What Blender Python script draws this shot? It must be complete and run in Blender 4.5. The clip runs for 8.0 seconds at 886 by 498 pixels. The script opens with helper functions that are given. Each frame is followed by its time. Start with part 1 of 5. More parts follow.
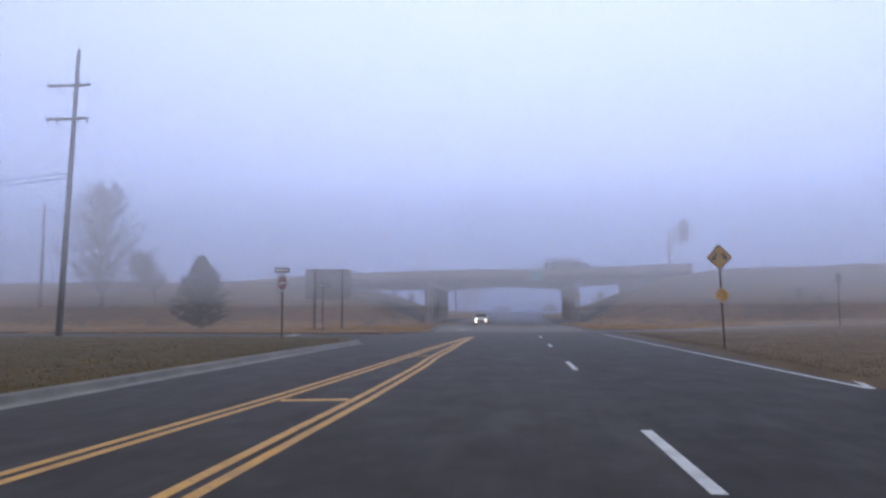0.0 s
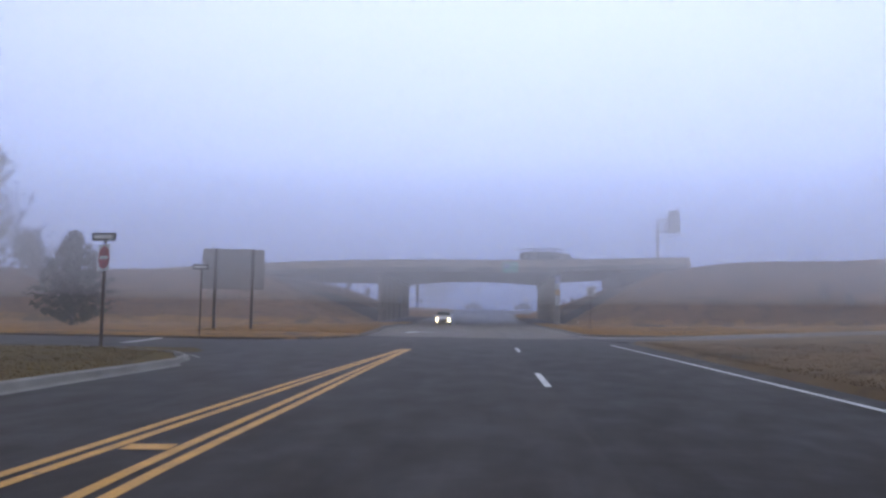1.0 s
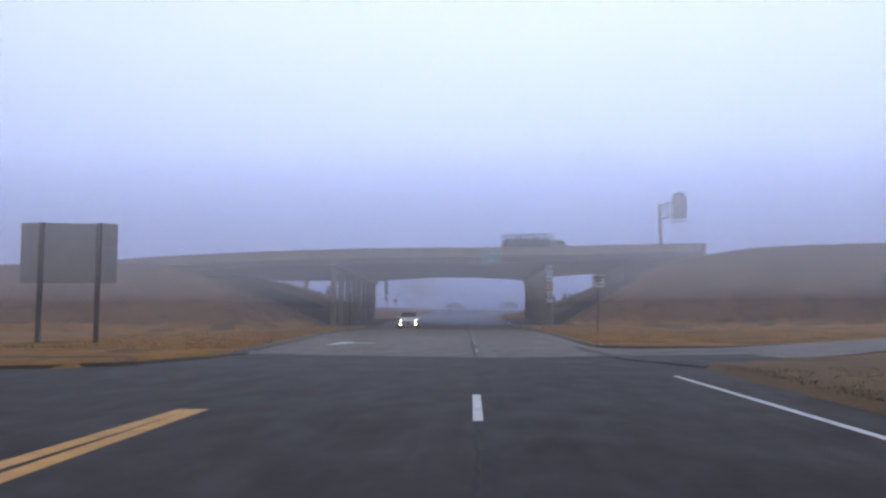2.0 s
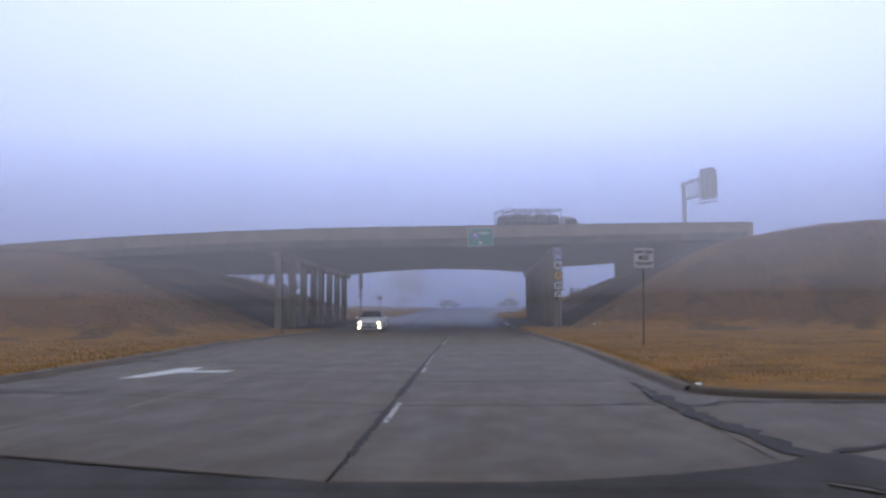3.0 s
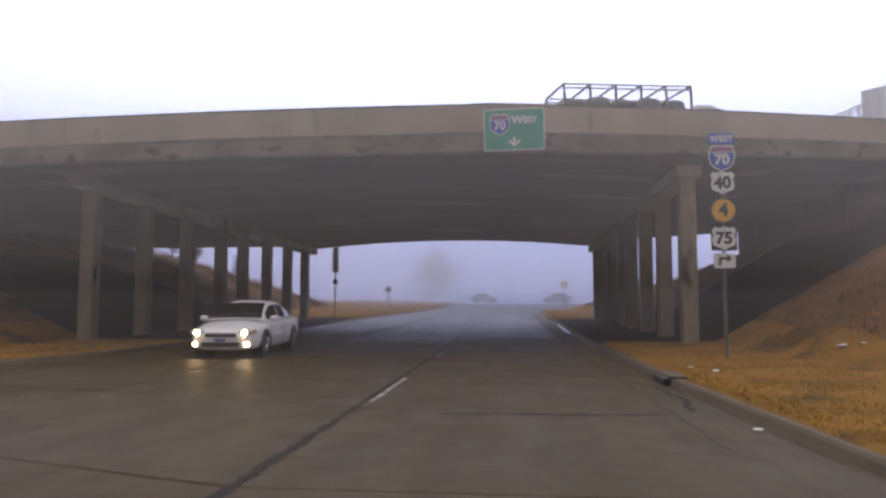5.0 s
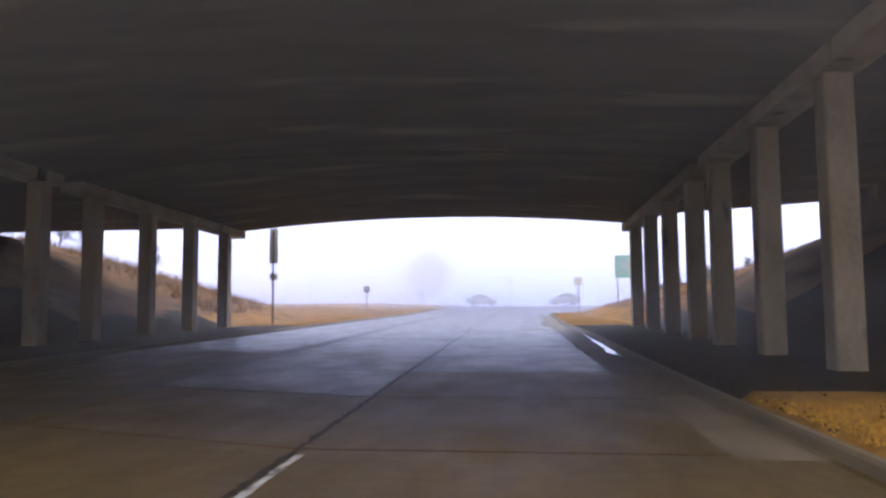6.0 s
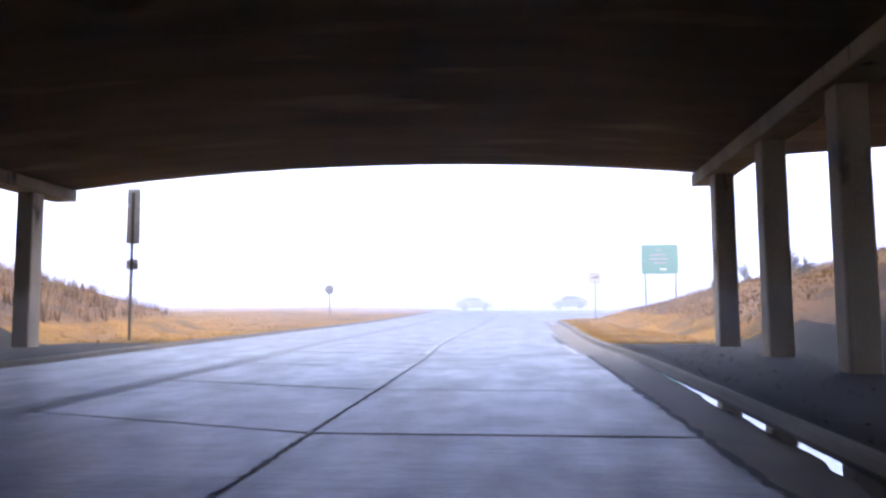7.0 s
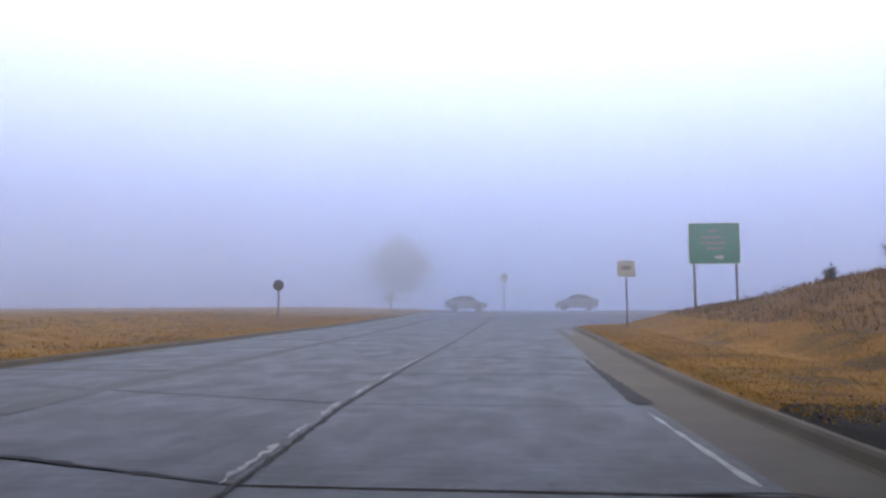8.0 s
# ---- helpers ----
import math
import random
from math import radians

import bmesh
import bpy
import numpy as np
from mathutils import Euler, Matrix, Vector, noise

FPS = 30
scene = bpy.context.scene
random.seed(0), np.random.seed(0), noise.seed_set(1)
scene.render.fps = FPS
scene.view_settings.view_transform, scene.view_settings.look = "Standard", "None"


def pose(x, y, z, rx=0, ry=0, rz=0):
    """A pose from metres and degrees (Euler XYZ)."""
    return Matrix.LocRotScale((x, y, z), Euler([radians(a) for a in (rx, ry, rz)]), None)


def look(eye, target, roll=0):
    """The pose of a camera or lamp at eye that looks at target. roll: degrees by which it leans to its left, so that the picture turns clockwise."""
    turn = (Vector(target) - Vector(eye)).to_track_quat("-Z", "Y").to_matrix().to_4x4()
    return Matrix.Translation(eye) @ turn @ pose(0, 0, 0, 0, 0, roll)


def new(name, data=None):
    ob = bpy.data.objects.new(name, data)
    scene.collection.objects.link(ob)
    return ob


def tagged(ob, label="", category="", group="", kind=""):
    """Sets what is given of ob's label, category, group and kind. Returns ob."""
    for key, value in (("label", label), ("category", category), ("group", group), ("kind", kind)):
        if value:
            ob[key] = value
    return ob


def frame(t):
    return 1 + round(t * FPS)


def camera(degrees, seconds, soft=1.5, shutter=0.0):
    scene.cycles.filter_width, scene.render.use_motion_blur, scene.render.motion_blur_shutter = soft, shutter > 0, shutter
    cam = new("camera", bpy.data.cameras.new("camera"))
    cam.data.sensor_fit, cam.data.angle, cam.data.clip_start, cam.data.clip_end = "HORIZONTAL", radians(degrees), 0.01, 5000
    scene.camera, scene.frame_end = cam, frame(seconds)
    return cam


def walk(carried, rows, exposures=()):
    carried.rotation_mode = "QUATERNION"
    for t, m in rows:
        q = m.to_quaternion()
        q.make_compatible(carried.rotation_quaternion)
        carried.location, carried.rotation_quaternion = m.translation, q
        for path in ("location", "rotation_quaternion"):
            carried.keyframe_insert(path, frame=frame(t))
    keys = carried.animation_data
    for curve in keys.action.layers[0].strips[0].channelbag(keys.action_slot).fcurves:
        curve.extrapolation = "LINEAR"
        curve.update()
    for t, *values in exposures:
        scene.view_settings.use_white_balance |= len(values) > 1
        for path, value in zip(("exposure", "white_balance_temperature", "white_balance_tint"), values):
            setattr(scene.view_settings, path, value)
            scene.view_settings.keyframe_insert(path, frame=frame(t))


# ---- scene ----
# ---- camera and its walk ----
cam = camera(60.76, 8.0, soft=2.5)
PATH = [
    (0, look((0.000, 2.032, 1.367), (-2.187, 21.837, 3.095), -0.21)),
    (0.5, look((-0.053, 10.313, 1.378), (-1.931, 30.153, 3.065), 0.07)),
    (1, look((0.059, 18.470, 1.389), (-1.413, 38.346, 3.058), 0.62)),
    (1.5, look((0.359, 26.506, 1.415), (-0.885, 46.395, 3.112), 0.24)),
    (2.8, look((1.750, 48.540, 1.394), (0.627, 68.441, 3.035), -0.63)),
    (3, look((1.858, 51.813, 1.400), (0.688, 71.711, 3.045), -0.58)),
    (3.5, look((2.034, 59.907, 1.342), (0.501, 79.779, 2.995), -0.21)),
    (4, look((2.127, 67.864, 1.330), (0.241, 87.708, 2.970), -0.52)),
    (4.5, look((2.037, 75.699, 1.318), (-0.145, 95.512, 2.959), -0.16)),
    (5, look((1.883, 83.057, 1.313), (-0.445, 102.860, 2.878), 0.01)),
    (5.2, look((1.830, 86.000, 1.302), (-0.571, 105.795, 2.850), 0.05)),
    (6.3, look((1.230, 103.220, 1.345), (-1.080, 123.016, 3.015), -0.50)),
    (6.5, look((1.150, 106.370, 1.365), (-1.145, 126.168, 3.035), -0.50)),
    (7, look((1.000, 113.800, 1.460), (-1.266, 133.594, 3.209), -0.35)),
    (7.5, look((0.860, 120.750, 1.565), (-1.359, 140.558, 3.209), -0.50)),
    (8, look((0.550, 127.950, 1.680), (-1.638, 147.753, 3.423), -0.20)),
]
EXPOSURES = [(0.0, -0.44, 6200, 11), (3.0, -0.50, 6080, 12), (4.2, -0.46, 6280, 13), (4.6, -0.28, 6800, 14), (5.2, 0.12, 7150, 15), (5.8, 1.0, 7000, 14), (6.3, 1.6, 6450, 12), (6.6, 1.75, 6350, 12), (7.0, 1.88, 6250, 12), (7.3, 1.5, 6250, 12), (7.55, 1.05, 6250, 10), (7.8, 0.25, 6450, 8), (8.0, 0.08, 6600, 7)]
walk(cam, PATH, EXPOSURES)

# ---- world: foggy overcast sky ----
SUN_ELEVATION, SUN_ROTATION = 58.0, 10.0
world = bpy.data.worlds.new("overcast_sky")
scene.world = world
scene.cycles.volume_bounces = 4
world.use_nodes = True
wn, wl = world.node_tree.nodes, world.node_tree.links
wn.clear()
w_out = wn.new("ShaderNodeOutputWorld")
w_sky = wn.new("ShaderNodeTexSky")
w_sky.sky_type, w_sky.sun_disc = "NISHITA", False
w_sky.sun_elevation, w_sky.sun_rotation = radians(SUN_ELEVATION), radians(SUN_ROTATION)
w_sky.dust_density, w_sky.air_density = 1.0, 2.0
w_blue = wn.new("ShaderNodeBackground")
w_blue.inputs[1].default_value = 0.02
wl.new(w_sky.outputs[0], w_blue.inputs[0])
SUN_WAY = Vector((0.10, 0.80, 0.59)).normalized()  # where the hidden sun brightens the fog
w_co = wn.new("ShaderNodeTexCoord")
w_sep = wn.new("ShaderNodeSeparateXYZ")
w_ramp = wn.new("ShaderNodeValToRGB")
w_dot = wn.new("ShaderNodeVectorMath")
w_dot.operation = "DOT_PRODUCT"
w_dot.inputs[1].default_value = SUN_WAY
w_glow = wn.new("ShaderNodeMapRange")
w_glow.interpolation_type = "SMOOTHSTEP"
for i, v in enumerate((-0.2, 1.0, 0.50, 2.5)):
    w_glow.inputs[i + 1].default_value = v
w_cloud = wn.new("ShaderNodeBackground")
wl.new(w_co.outputs["Generated"], w_sep.inputs[0])
wl.new(w_co.outputs["Generated"], w_dot.inputs[0])
wl.new(w_dot.outputs["Value"], w_glow.inputs[0])
wl.new(w_glow.outputs[0], w_cloud.inputs[1])
wl.new(w_sep.outputs[2], w_ramp.inputs[0])
for at_z, col in ((0.0, (0.78, 0.86, 1.14)), (0.14, (0.70, 0.80, 1.10)), (0.38, (0.55, 0.70, 0.94)), (1.0, (0.72, 0.665, 0.585))):
    e = w_ramp.color_ramp.elements[0] if at_z == 0 else w_ramp.color_ramp.elements[1] if at_z == 1.0 else w_ramp.color_ramp.elements.new(at_z)
    e.position, e.color = at_z, (*col, 1)
w_side = wn.new("ShaderNodeMapRange")
w_side.interpolation_type = "SMOOTHSTEP"
w_side.inputs[1].default_value, w_side.inputs[2].default_value = -0.2, 0.6
wl.new(w_dot.outputs["Value"], w_side.inputs[0])
w_mix = wn.new("ShaderNodeMix")
w_mix.data_type = "RGBA"
w_mix.inputs[6].default_value = (0.73, 0.70, 0.65, 1)  # plain grey cloud away from the sun
wl.new(w_side.outputs[0], w_mix.inputs[0])
wl.new(w_ramp.outputs[0], w_mix.inputs[7])
wl.new(w_mix.outputs[2], w_cloud.inputs[0])
w_add = wn.new("ShaderNodeAddShader")
wl.new(w_blue.outputs[0], w_add.inputs[0])
wl.new(w_cloud.outputs[0], w_add.inputs[1])
wl.new(w_add.outputs[0], w_out.inputs[0])

sun_lamp = new("sun", bpy.data.lights.new("sun", "SUN"))
sun_lamp.data.energy, sun_lamp.data.angle, sun_lamp.data.color = 0.5, radians(60), (1.0, 0.96, 0.92)
sun_lamp.matrix_world = look((12, 95 + 80, 59), (0, 95, 0))


# ---- materials ----
def material(name):
    m = bpy.data.materials.new(name)
    m.use_nodes = True
    return m, m.node_tree.nodes, m.node_tree.links, m.node_tree.nodes["Principled BSDF"]


def surface(name, light, dark, rough=0.8, scale=3.0, fine=40.0, bump=0.3, bump_dist=0.01, metal=0.0, spots=None, rough2=None, stretch=(1, 1, 1)):
    """A worn surface: two colours mixed by broad and fine noise, with relief; spots adds a third colour in patches."""
    m, n, l, b = material(name)
    co = n.new("ShaderNodeTexCoord")
    mp = n.new("ShaderNodeMapping")
    mp.inputs["Scale"].default_value = stretch
    l.new(co.outputs["Object"], mp.inputs[0])
    broad, grain = n.new("ShaderNodeTexNoise"), n.new("ShaderNodeTexNoise")
    broad.inputs["Scale"].default_value, broad.inputs["Detail"].default_value = scale, 5
    grain.inputs["Scale"].default_value, grain.inputs["Detail"].default_value = fine, 4
    for t in (broad, grain):
        l.new(mp.outputs[0], t.inputs["Vector"])
    mix = n.new("ShaderNodeMath")
    mix.operation = "MULTIPLY_ADD"
    l.new(grain.outputs[0], mix.inputs[0])
    mix.inputs[1].default_value = 0.6
    l.new(broad.outputs[0], mix.inputs[2])
    ramp = n.new("ShaderNodeValToRGB")
    ramp.color_ramp.elements[0].position, ramp.color_ramp.elements[0].color = 0.55, (*dark, 1)
    ramp.color_ramp.elements[1].position, ramp.color_ramp.elements[1].color = 1.0, (*light, 1)
    l.new(mix.outputs[0], ramp.inputs[0])
    colour = ramp.outputs[0]
    if spots:
        sp = n.new("ShaderNodeTexNoise")
        sp.inputs["Scale"].default_value, sp.inputs["Detail"].default_value = spots[1], 6
        l.new(mp.outputs[0], sp.inputs["Vector"])
        cut = n.new("ShaderNodeValToRGB")
        cut.color_ramp.elements[0].position, cut.color_ramp.elements[1].position = spots[2], spots[2] + 0.1
        l.new(sp.outputs[0], cut.inputs[0])
        mc = n.new("ShaderNodeMix")
        mc.data_type = "RGBA"
        l.new(cut.outputs[0], mc.inputs[0])
        l.new(colour, mc.inputs[6])
        mc.inputs[7].default_value = (*spots[0], 1)
        colour = mc.outputs[2]
    l.new(colour, b.inputs["Base Color"])
    b.inputs["Metallic"].default_value = metal
    b.inputs["Roughness"].default_value = rough
    if rough2 is not None:
        mr = n.new("ShaderNodeMapRange")
        mr.inputs["From Min"].default_value, mr.inputs["From Max"].default_value = 0.36, 0.68
        mr.inputs["To Min"].default_value, mr.inputs["To Max"].default_value = rough2, rough
        l.new(broad.outputs[0], mr.inputs[0])
        l.new(mr.outputs[0], b.inputs["Roughness"])
    if bump:
        bp = n.new("ShaderNodeBump")
        bp.inputs["Strength"].default_value, bp.inputs["Distance"].default_value = bump, bump_dist
        l.new(mix.outputs[0], bp.inputs["Height"])
        l.new(bp.outputs[0], b.inputs["Normal"])
    return m


def plain(name, colour, rough=0.6, metal=0.0, glow=0.0):
    m, n, l, b = material(name)
    b.inputs["Base Color"].default_value = (*colour, 1)
    b.inputs["Roughness"].default_value, b.inputs["Metallic"].default_value = rough, metal
    if glow:
        b.inputs["Emission Color"].default_value, b.inputs["Emission Strength"].default_value = (*colour, 1), glow
    return m


def worn_pavement(name, dark, light, gloss, rough, relief=1.0):
    """Damp old paving: blotches, fine wheel streaks, speckled aggregate, patchy wet sheen and a rippled skin."""
    m, n, l, b = material(name)
    co = n.new("ShaderNodeTexCoord")

    def tex(scale, detail, stretch, rough=0.55):
        mp, t = n.new("ShaderNodeMapping"), n.new("ShaderNodeTexNoise")
        mp.inputs["Scale"].default_value = stretch
        t.inputs["Scale"].default_value, t.inputs["Detail"].default_value, t.inputs["Roughness"].default_value = scale, detail, rough
        l.new(co.outputs["Object"], mp.inputs[0])
        l.new(mp.outputs[0], t.inputs["Vector"])
        return t.outputs[0]

    def ramp(fac, stops):
        r = n.new("ShaderNodeValToRGB")
        for i, (p, c) in enumerate(stops):
            e = r.color_ramp.elements[i] if i < 2 else r.color_ramp.elements.new(p)
            e.position, e.color = p, (*c, 1)
        l.new(fac, r.inputs[0])
        return r.outputs[0]

    def mix(kind, fac, a, c):
        x = n.new("ShaderNodeMix")
        x.data_type, x.blend_type = "RGBA", kind
        x.inputs[0].default_value = fac
        l.new(a, x.inputs[6])
        l.new(c, x.inputs[7])
        return x.outputs[2]

    blotch, streak, speck = tex(0.55, 7, (1, 0.8, 1), 0.65), tex(5.0, 4, (1, 0.05, 1)), tex(70, 3, (1, 1, 1))
    col = ramp(blotch, ((0.30, dark), (0.72, light)))
    col = mix("MULTIPLY", 0.55, col, ramp(streak, ((0.32, (0.62, 0.62, 0.62)), (0.66, (1.12, 1.12, 1.10)))))
    col = mix("MULTIPLY", 0.6, col, ramp(speck, ((0.33, (0.60, 0.58, 0.55)), (0.70, (1.25, 1.25, 1.25)))))
    l.new(col, b.inputs["Base Color"])
    wet = tex(1.6, 7, (0.9, 0.45, 1), 0.66)
    skin = tex(4.5, 6, (0.40, 1.3, 1), 0.68)
    mr = n.new("ShaderNodeMapRange")
    for i, v in enumerate((0.34, 0.66, *rough)):
        mr.inputs[i + 1].default_value = v
    l.new(wet, mr.inputs[0])
    l.new(mr.outputs[0], b.inputs["Roughness"])
    b.inputs["Specular IOR Level"].default_value = gloss
    add = n.new("ShaderNodeMath")
    add.operation = "MULTIPLY_ADD"
    l.new(speck, add.inputs[0])
    add.inputs[1].default_value = 0.22
    l.new(skin, add.inputs[2])
    bp = n.new("ShaderNodeBump")
    bp.inputs["Strength"].default_value, bp.inputs["Distance"].default_value = relief, 0.02
    l.new(add.outputs[0], bp.inputs["Height"])
    l.new(bp.outputs[0], b.inputs["Normal"])
    return m


ASPHALT = worn_pavement("asphalt", (0.0200, 0.0162, 0.0134), (0.0300, 0.0243, 0.0202), 0.12, (0.62, 0.80), 0.35)
OLD_ASPHALT = worn_pavement("worn_grey_asphalt", (0.0245, 0.0196, 0.0158), (0.037, 0.0296, 0.0241), 0.13, (0.62, 0.78), 0.35)
CONCRETE_ROAD = worn_pavement("road_concrete", (0.055, 0.0363, 0.0127), (0.081, 0.0539, 0.0192), 0.12, (0.44, 0.58), 0.6)
WET_ROAD = worn_pavement("wet_road_concrete", (0.018, 0.0140, 0.0090), (0.031, 0.0238, 0.0154), 0.15, (0.33, 0.48), 0.75)
CONCRETE = surface("bridge_concrete", (0.46, 0.37, 0.26), (0.31, 0.25, 0.175), 0.85, 0.6, 25, 0.35, 0.01, spots=((0.27, 0.22, 0.155), 1.6, 0.60), stretch=(1.2, 1, 0.45))
FASCIA = surface("stained_fascia_concrete", (0.27, 0.22, 0.155), (0.10, 0.083, 0.058), 0.85, 0.9, 14, 0.35, 0.01, spots=((0.075, 0.064, 0.040), 1.8, 0.54), stretch=(0.8, 1, 1.3))
# bridge concrete darkened to hold the shade underneath; the paler patches are stains
SHADED_CONCRETE = surface("shaded_concrete", (0.095, 0.062, 0.046), (0.050, 0.033, 0.026), 0.8, 0.5, 18, 0.3, 0.01, spots=((0.15, 0.105, 0.070), 0.3, 0.57), stretch=(0.5, 2.0, 1))
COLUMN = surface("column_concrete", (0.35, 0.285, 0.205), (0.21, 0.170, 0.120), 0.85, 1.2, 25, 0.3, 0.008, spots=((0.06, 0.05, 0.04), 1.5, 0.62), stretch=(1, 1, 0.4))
KERB = surface("kerb_concrete", (0.095, 0.067, 0.034), (0.050, 0.035, 0.018), 0.8, 1.2, 40, 0.4, 0.008)
PALE_KERB = surface("pale_gutter_concrete", (0.24, 0.23, 0.21), (0.14, 0.132, 0.12), 0.8, 1.2, 40, 0.4, 0.008)
GRASS = surface("dry_grass_soil", (0.28, 0.142, 0.022), (0.115, 0.056, 0.011), 0.95, 0.6, 14, 0.9, 0.04, spots=((0.075, 0.045, 0.012), 0.4, 0.53))
BRUSH = surface("brown_brush_soil", (0.190, 0.100, 0.042), (0.080, 0.043, 0.019), 0.95, 0.3, 7, 0.7, 0.05, spots=((0.075, 0.044, 0.026), 0.55, 0.53))
# soil and gravel near black: the bridge's shade is put into the colour
SHADED_GRAVEL = surface("shaded_soil_and_gravel", (0.020, 0.0135, 0.008), (0.008, 0.0055, 0.0035), 0.9, 1.2, 22, 0.8, 0.03)
SHOULDER = surface("dull_shoulder_grass", (0.16, 0.105, 0.048), (0.09, 0.060, 0.028), 0.95, 0.3, 12, 0.6, 0.03, spots=((0.045, 0.032, 0.020), 0.35, 0.60))
LAWN = surface("olive_lawn_soil", (0.115, 0.080, 0.020), (0.060, 0.042, 0.012), 0.95, 0.3, 12, 0.6, 0.03)
TAR = surface("tar", (0.022, 0.019, 0.017), (0.010, 0.009, 0.009), 0.7, 4, 60, 0.3, 0.004)
DAMP = surface("damp_stained_concrete", (0.026, 0.020, 0.013), (0.015, 0.012, 0.008), 0.6, 2.5, 45, 0.5, 0.008, stretch=(1, 0.3, 1))
WHITE_PAINT = surface("white_road_paint", (0.62, 0.63, 0.62), (0.40, 0.40, 0.39), 0.6, 3, 50, 0.2, 0.003, spots=((0.14, 0.13, 0.12), 6, 0.66))
WORN_PAINT = surface("worn_white_road_paint", (0.42, 0.41, 0.39), (0.16, 0.15, 0.14), 0.6, 3, 50, 0.2, 0.003, spots=((0.07, 0.06, 0.055), 4, 0.54))
YELLOW_PAINT = surface("yellow_road_paint", (0.62, 0.31, 0.018), (0.38, 0.19, 0.013), 0.6, 3, 50, 0.2, 0.003, spots=((0.08, 0.055, 0.03), 6, 0.66))
YELLOW_WORN = surface("worn_yellow_road_paint", (0.16, 0.085, 0.02), (0.07, 0.045, 0.018), 0.6, 3, 50, 0.2, 0.003, spots=((0.045, 0.034, 0.02), 5, 0.48))
STEEL = surface("galvanised_steel", (0.20, 0.19, 0.18), (0.11, 0.10, 0.095), 0.55, 3, 40, 0.15, 0.003, metal=0.4)
RUST_POST = surface("brown_post", (0.085, 0.055, 0.038), (0.040, 0.027, 0.020), 0.8, 4, 40, 0.3, 0.004)
SIGN_BACK = surface("sign_back_aluminium", (0.42, 0.41, 0.40), (0.30, 0.29, 0.28), 0.55, 2, 30, 0.1, 0.002, metal=0.3)
SIGN_WHITE = surface("sign_white", (0.85, 0.85, 0.83), (0.72, 0.72, 0.70), 0.5, 2, 30, 0.05, 0.001)
SIGN_GREEN = surface("sign_green", (0.018, 0.38, 0.25), (0.014, 0.30, 0.195), 0.5, 2, 30, 0.05, 0.001)
SIGN_BLUE = surface("sign_blue", (0.045, 0.12, 0.55), (0.035, 0.09, 0.45), 0.5, 2, 30, 0.05, 0.001)
SIGN_YELLOW = surface("sign_yellow", (0.86, 0.48, 0.022), (0.72, 0.39, 0.018), 0.5, 2, 30, 0.05, 0.001)
SIGN_RED = surface("sign_red", (0.50, 0.060, 0.070), (0.40, 0.045, 0.055), 0.5, 2, 30, 0.05, 0.001)
FADED_RED = surface("faded_sign_red", (0.33, 0.15, 0.24), (0.24, 0.10, 0.18), 0.5, 2, 30, 0.05, 0.001)
SIGN_BLACK = plain("sign_black", (0.014, 0.014, 0.015), 0.5)
WOOD = surface("grey_pole_wood", (0.085, 0.070, 0.058), (0.040, 0.033, 0.028), 0.9, 3, 30, 0.5, 0.01, stretch=(1, 1, 0.1))
BARK = surface("grey_bark", (0.085, 0.072, 0.062), (0.04, 0.034, 0.03), 0.95, 4, 25, 0.6, 0.02)
NEEDLES = surface("conifer_needles", (0.030, 0.040, 0.022), (0.014, 0.019, 0.012), 0.9, 2, 20, 0.2, 0.01)
BLADE = surface("dead_grass_blades", (0.47, 0.245, 0.028), (0.26, 0.134, 0.017), 0.9, 0.5, 9, 0, spots=((0.20, 0.125, 0.026), 0.18, 0.57))
TWIG = surface("dry_brush_stems", (0.205, 0.115, 0.052), (0.10, 0.055, 0.025), 0.9, 0.5, 6, 0)
CAR_WHITE = surface("white_car_paint", (0.84, 0.84, 0.85), (0.78, 0.78, 0.79), 0.25, 2, 30, 0)
CAR_GREY = surface("grey_car_paint", (0.24, 0.24, 0.25), (0.20, 0.20, 0.21), 0.3, 2, 30, 0)
DARK_GLASS = plain("dark_car_glass", (0.012, 0.013, 0.016), 0.06)
RUBBER = surface("tyre_rubber", (0.018, 0.017, 0.017), (0.010, 0.010, 0.010), 0.85, 5, 50, 0.2, 0.003)
BLACK_TRIM = plain("black_trim", (0.012, 0.012, 0.013), 0.45)
CHROME = plain("chrome", (0.55, 0.55, 0.57), 0.2, 0.9)
LAMP_GLASS = plain("clear_lamp_lens", (0.55, 0.56, 0.58), 0.1)
HEADLIGHT = plain("lit_headlamp", (1.0, 0.74, 0.36), 0.3, 0.0, 48.0)
AMBER = plain("amber_lens", (0.55, 0.16, 0.02), 0.2)
WATER = plain("gutter_water", (0.012, 0.011, 0.010), 0.03)
for m in (TAR, GRASS, BRUSH, SHADED_GRAVEL, SHOULDER, LAWN, SHADED_CONCRETE, COLUMN, CONCRETE, FASCIA, BLADE, TWIG, NEEDLES):
    m.node_tree.nodes["Principled BSDF"].inputs["Specular IOR Level"].default_value = 0.12


# ---- shape helpers ----
def mesh_of(bm, name, mat=None, smooth=False):
    me = bpy.data.meshes.new(name)
    bm.normal_update()
    bm.to_mesh(me)
    bm.free()
    for m in mat if isinstance(mat, (list, tuple)) else [mat] if mat else []:
        me.materials.append(m)
    if smooth:
        for p in me.polygons:
            p.use_smooth = True
    return me


def part(name, bm, mat, parent=None, label="", smooth=False):
    ob = new(name, mesh_of(bm, name, mat, smooth))
    if parent:
        ob.parent = parent
    return tagged(ob, label)


def thing(name, m, label, category, group="", kind=""):
    ob = new(name)
    ob.matrix_world = m
    ob.empty_display_size = 0.2
    return tagged(ob, label, category, group, kind)


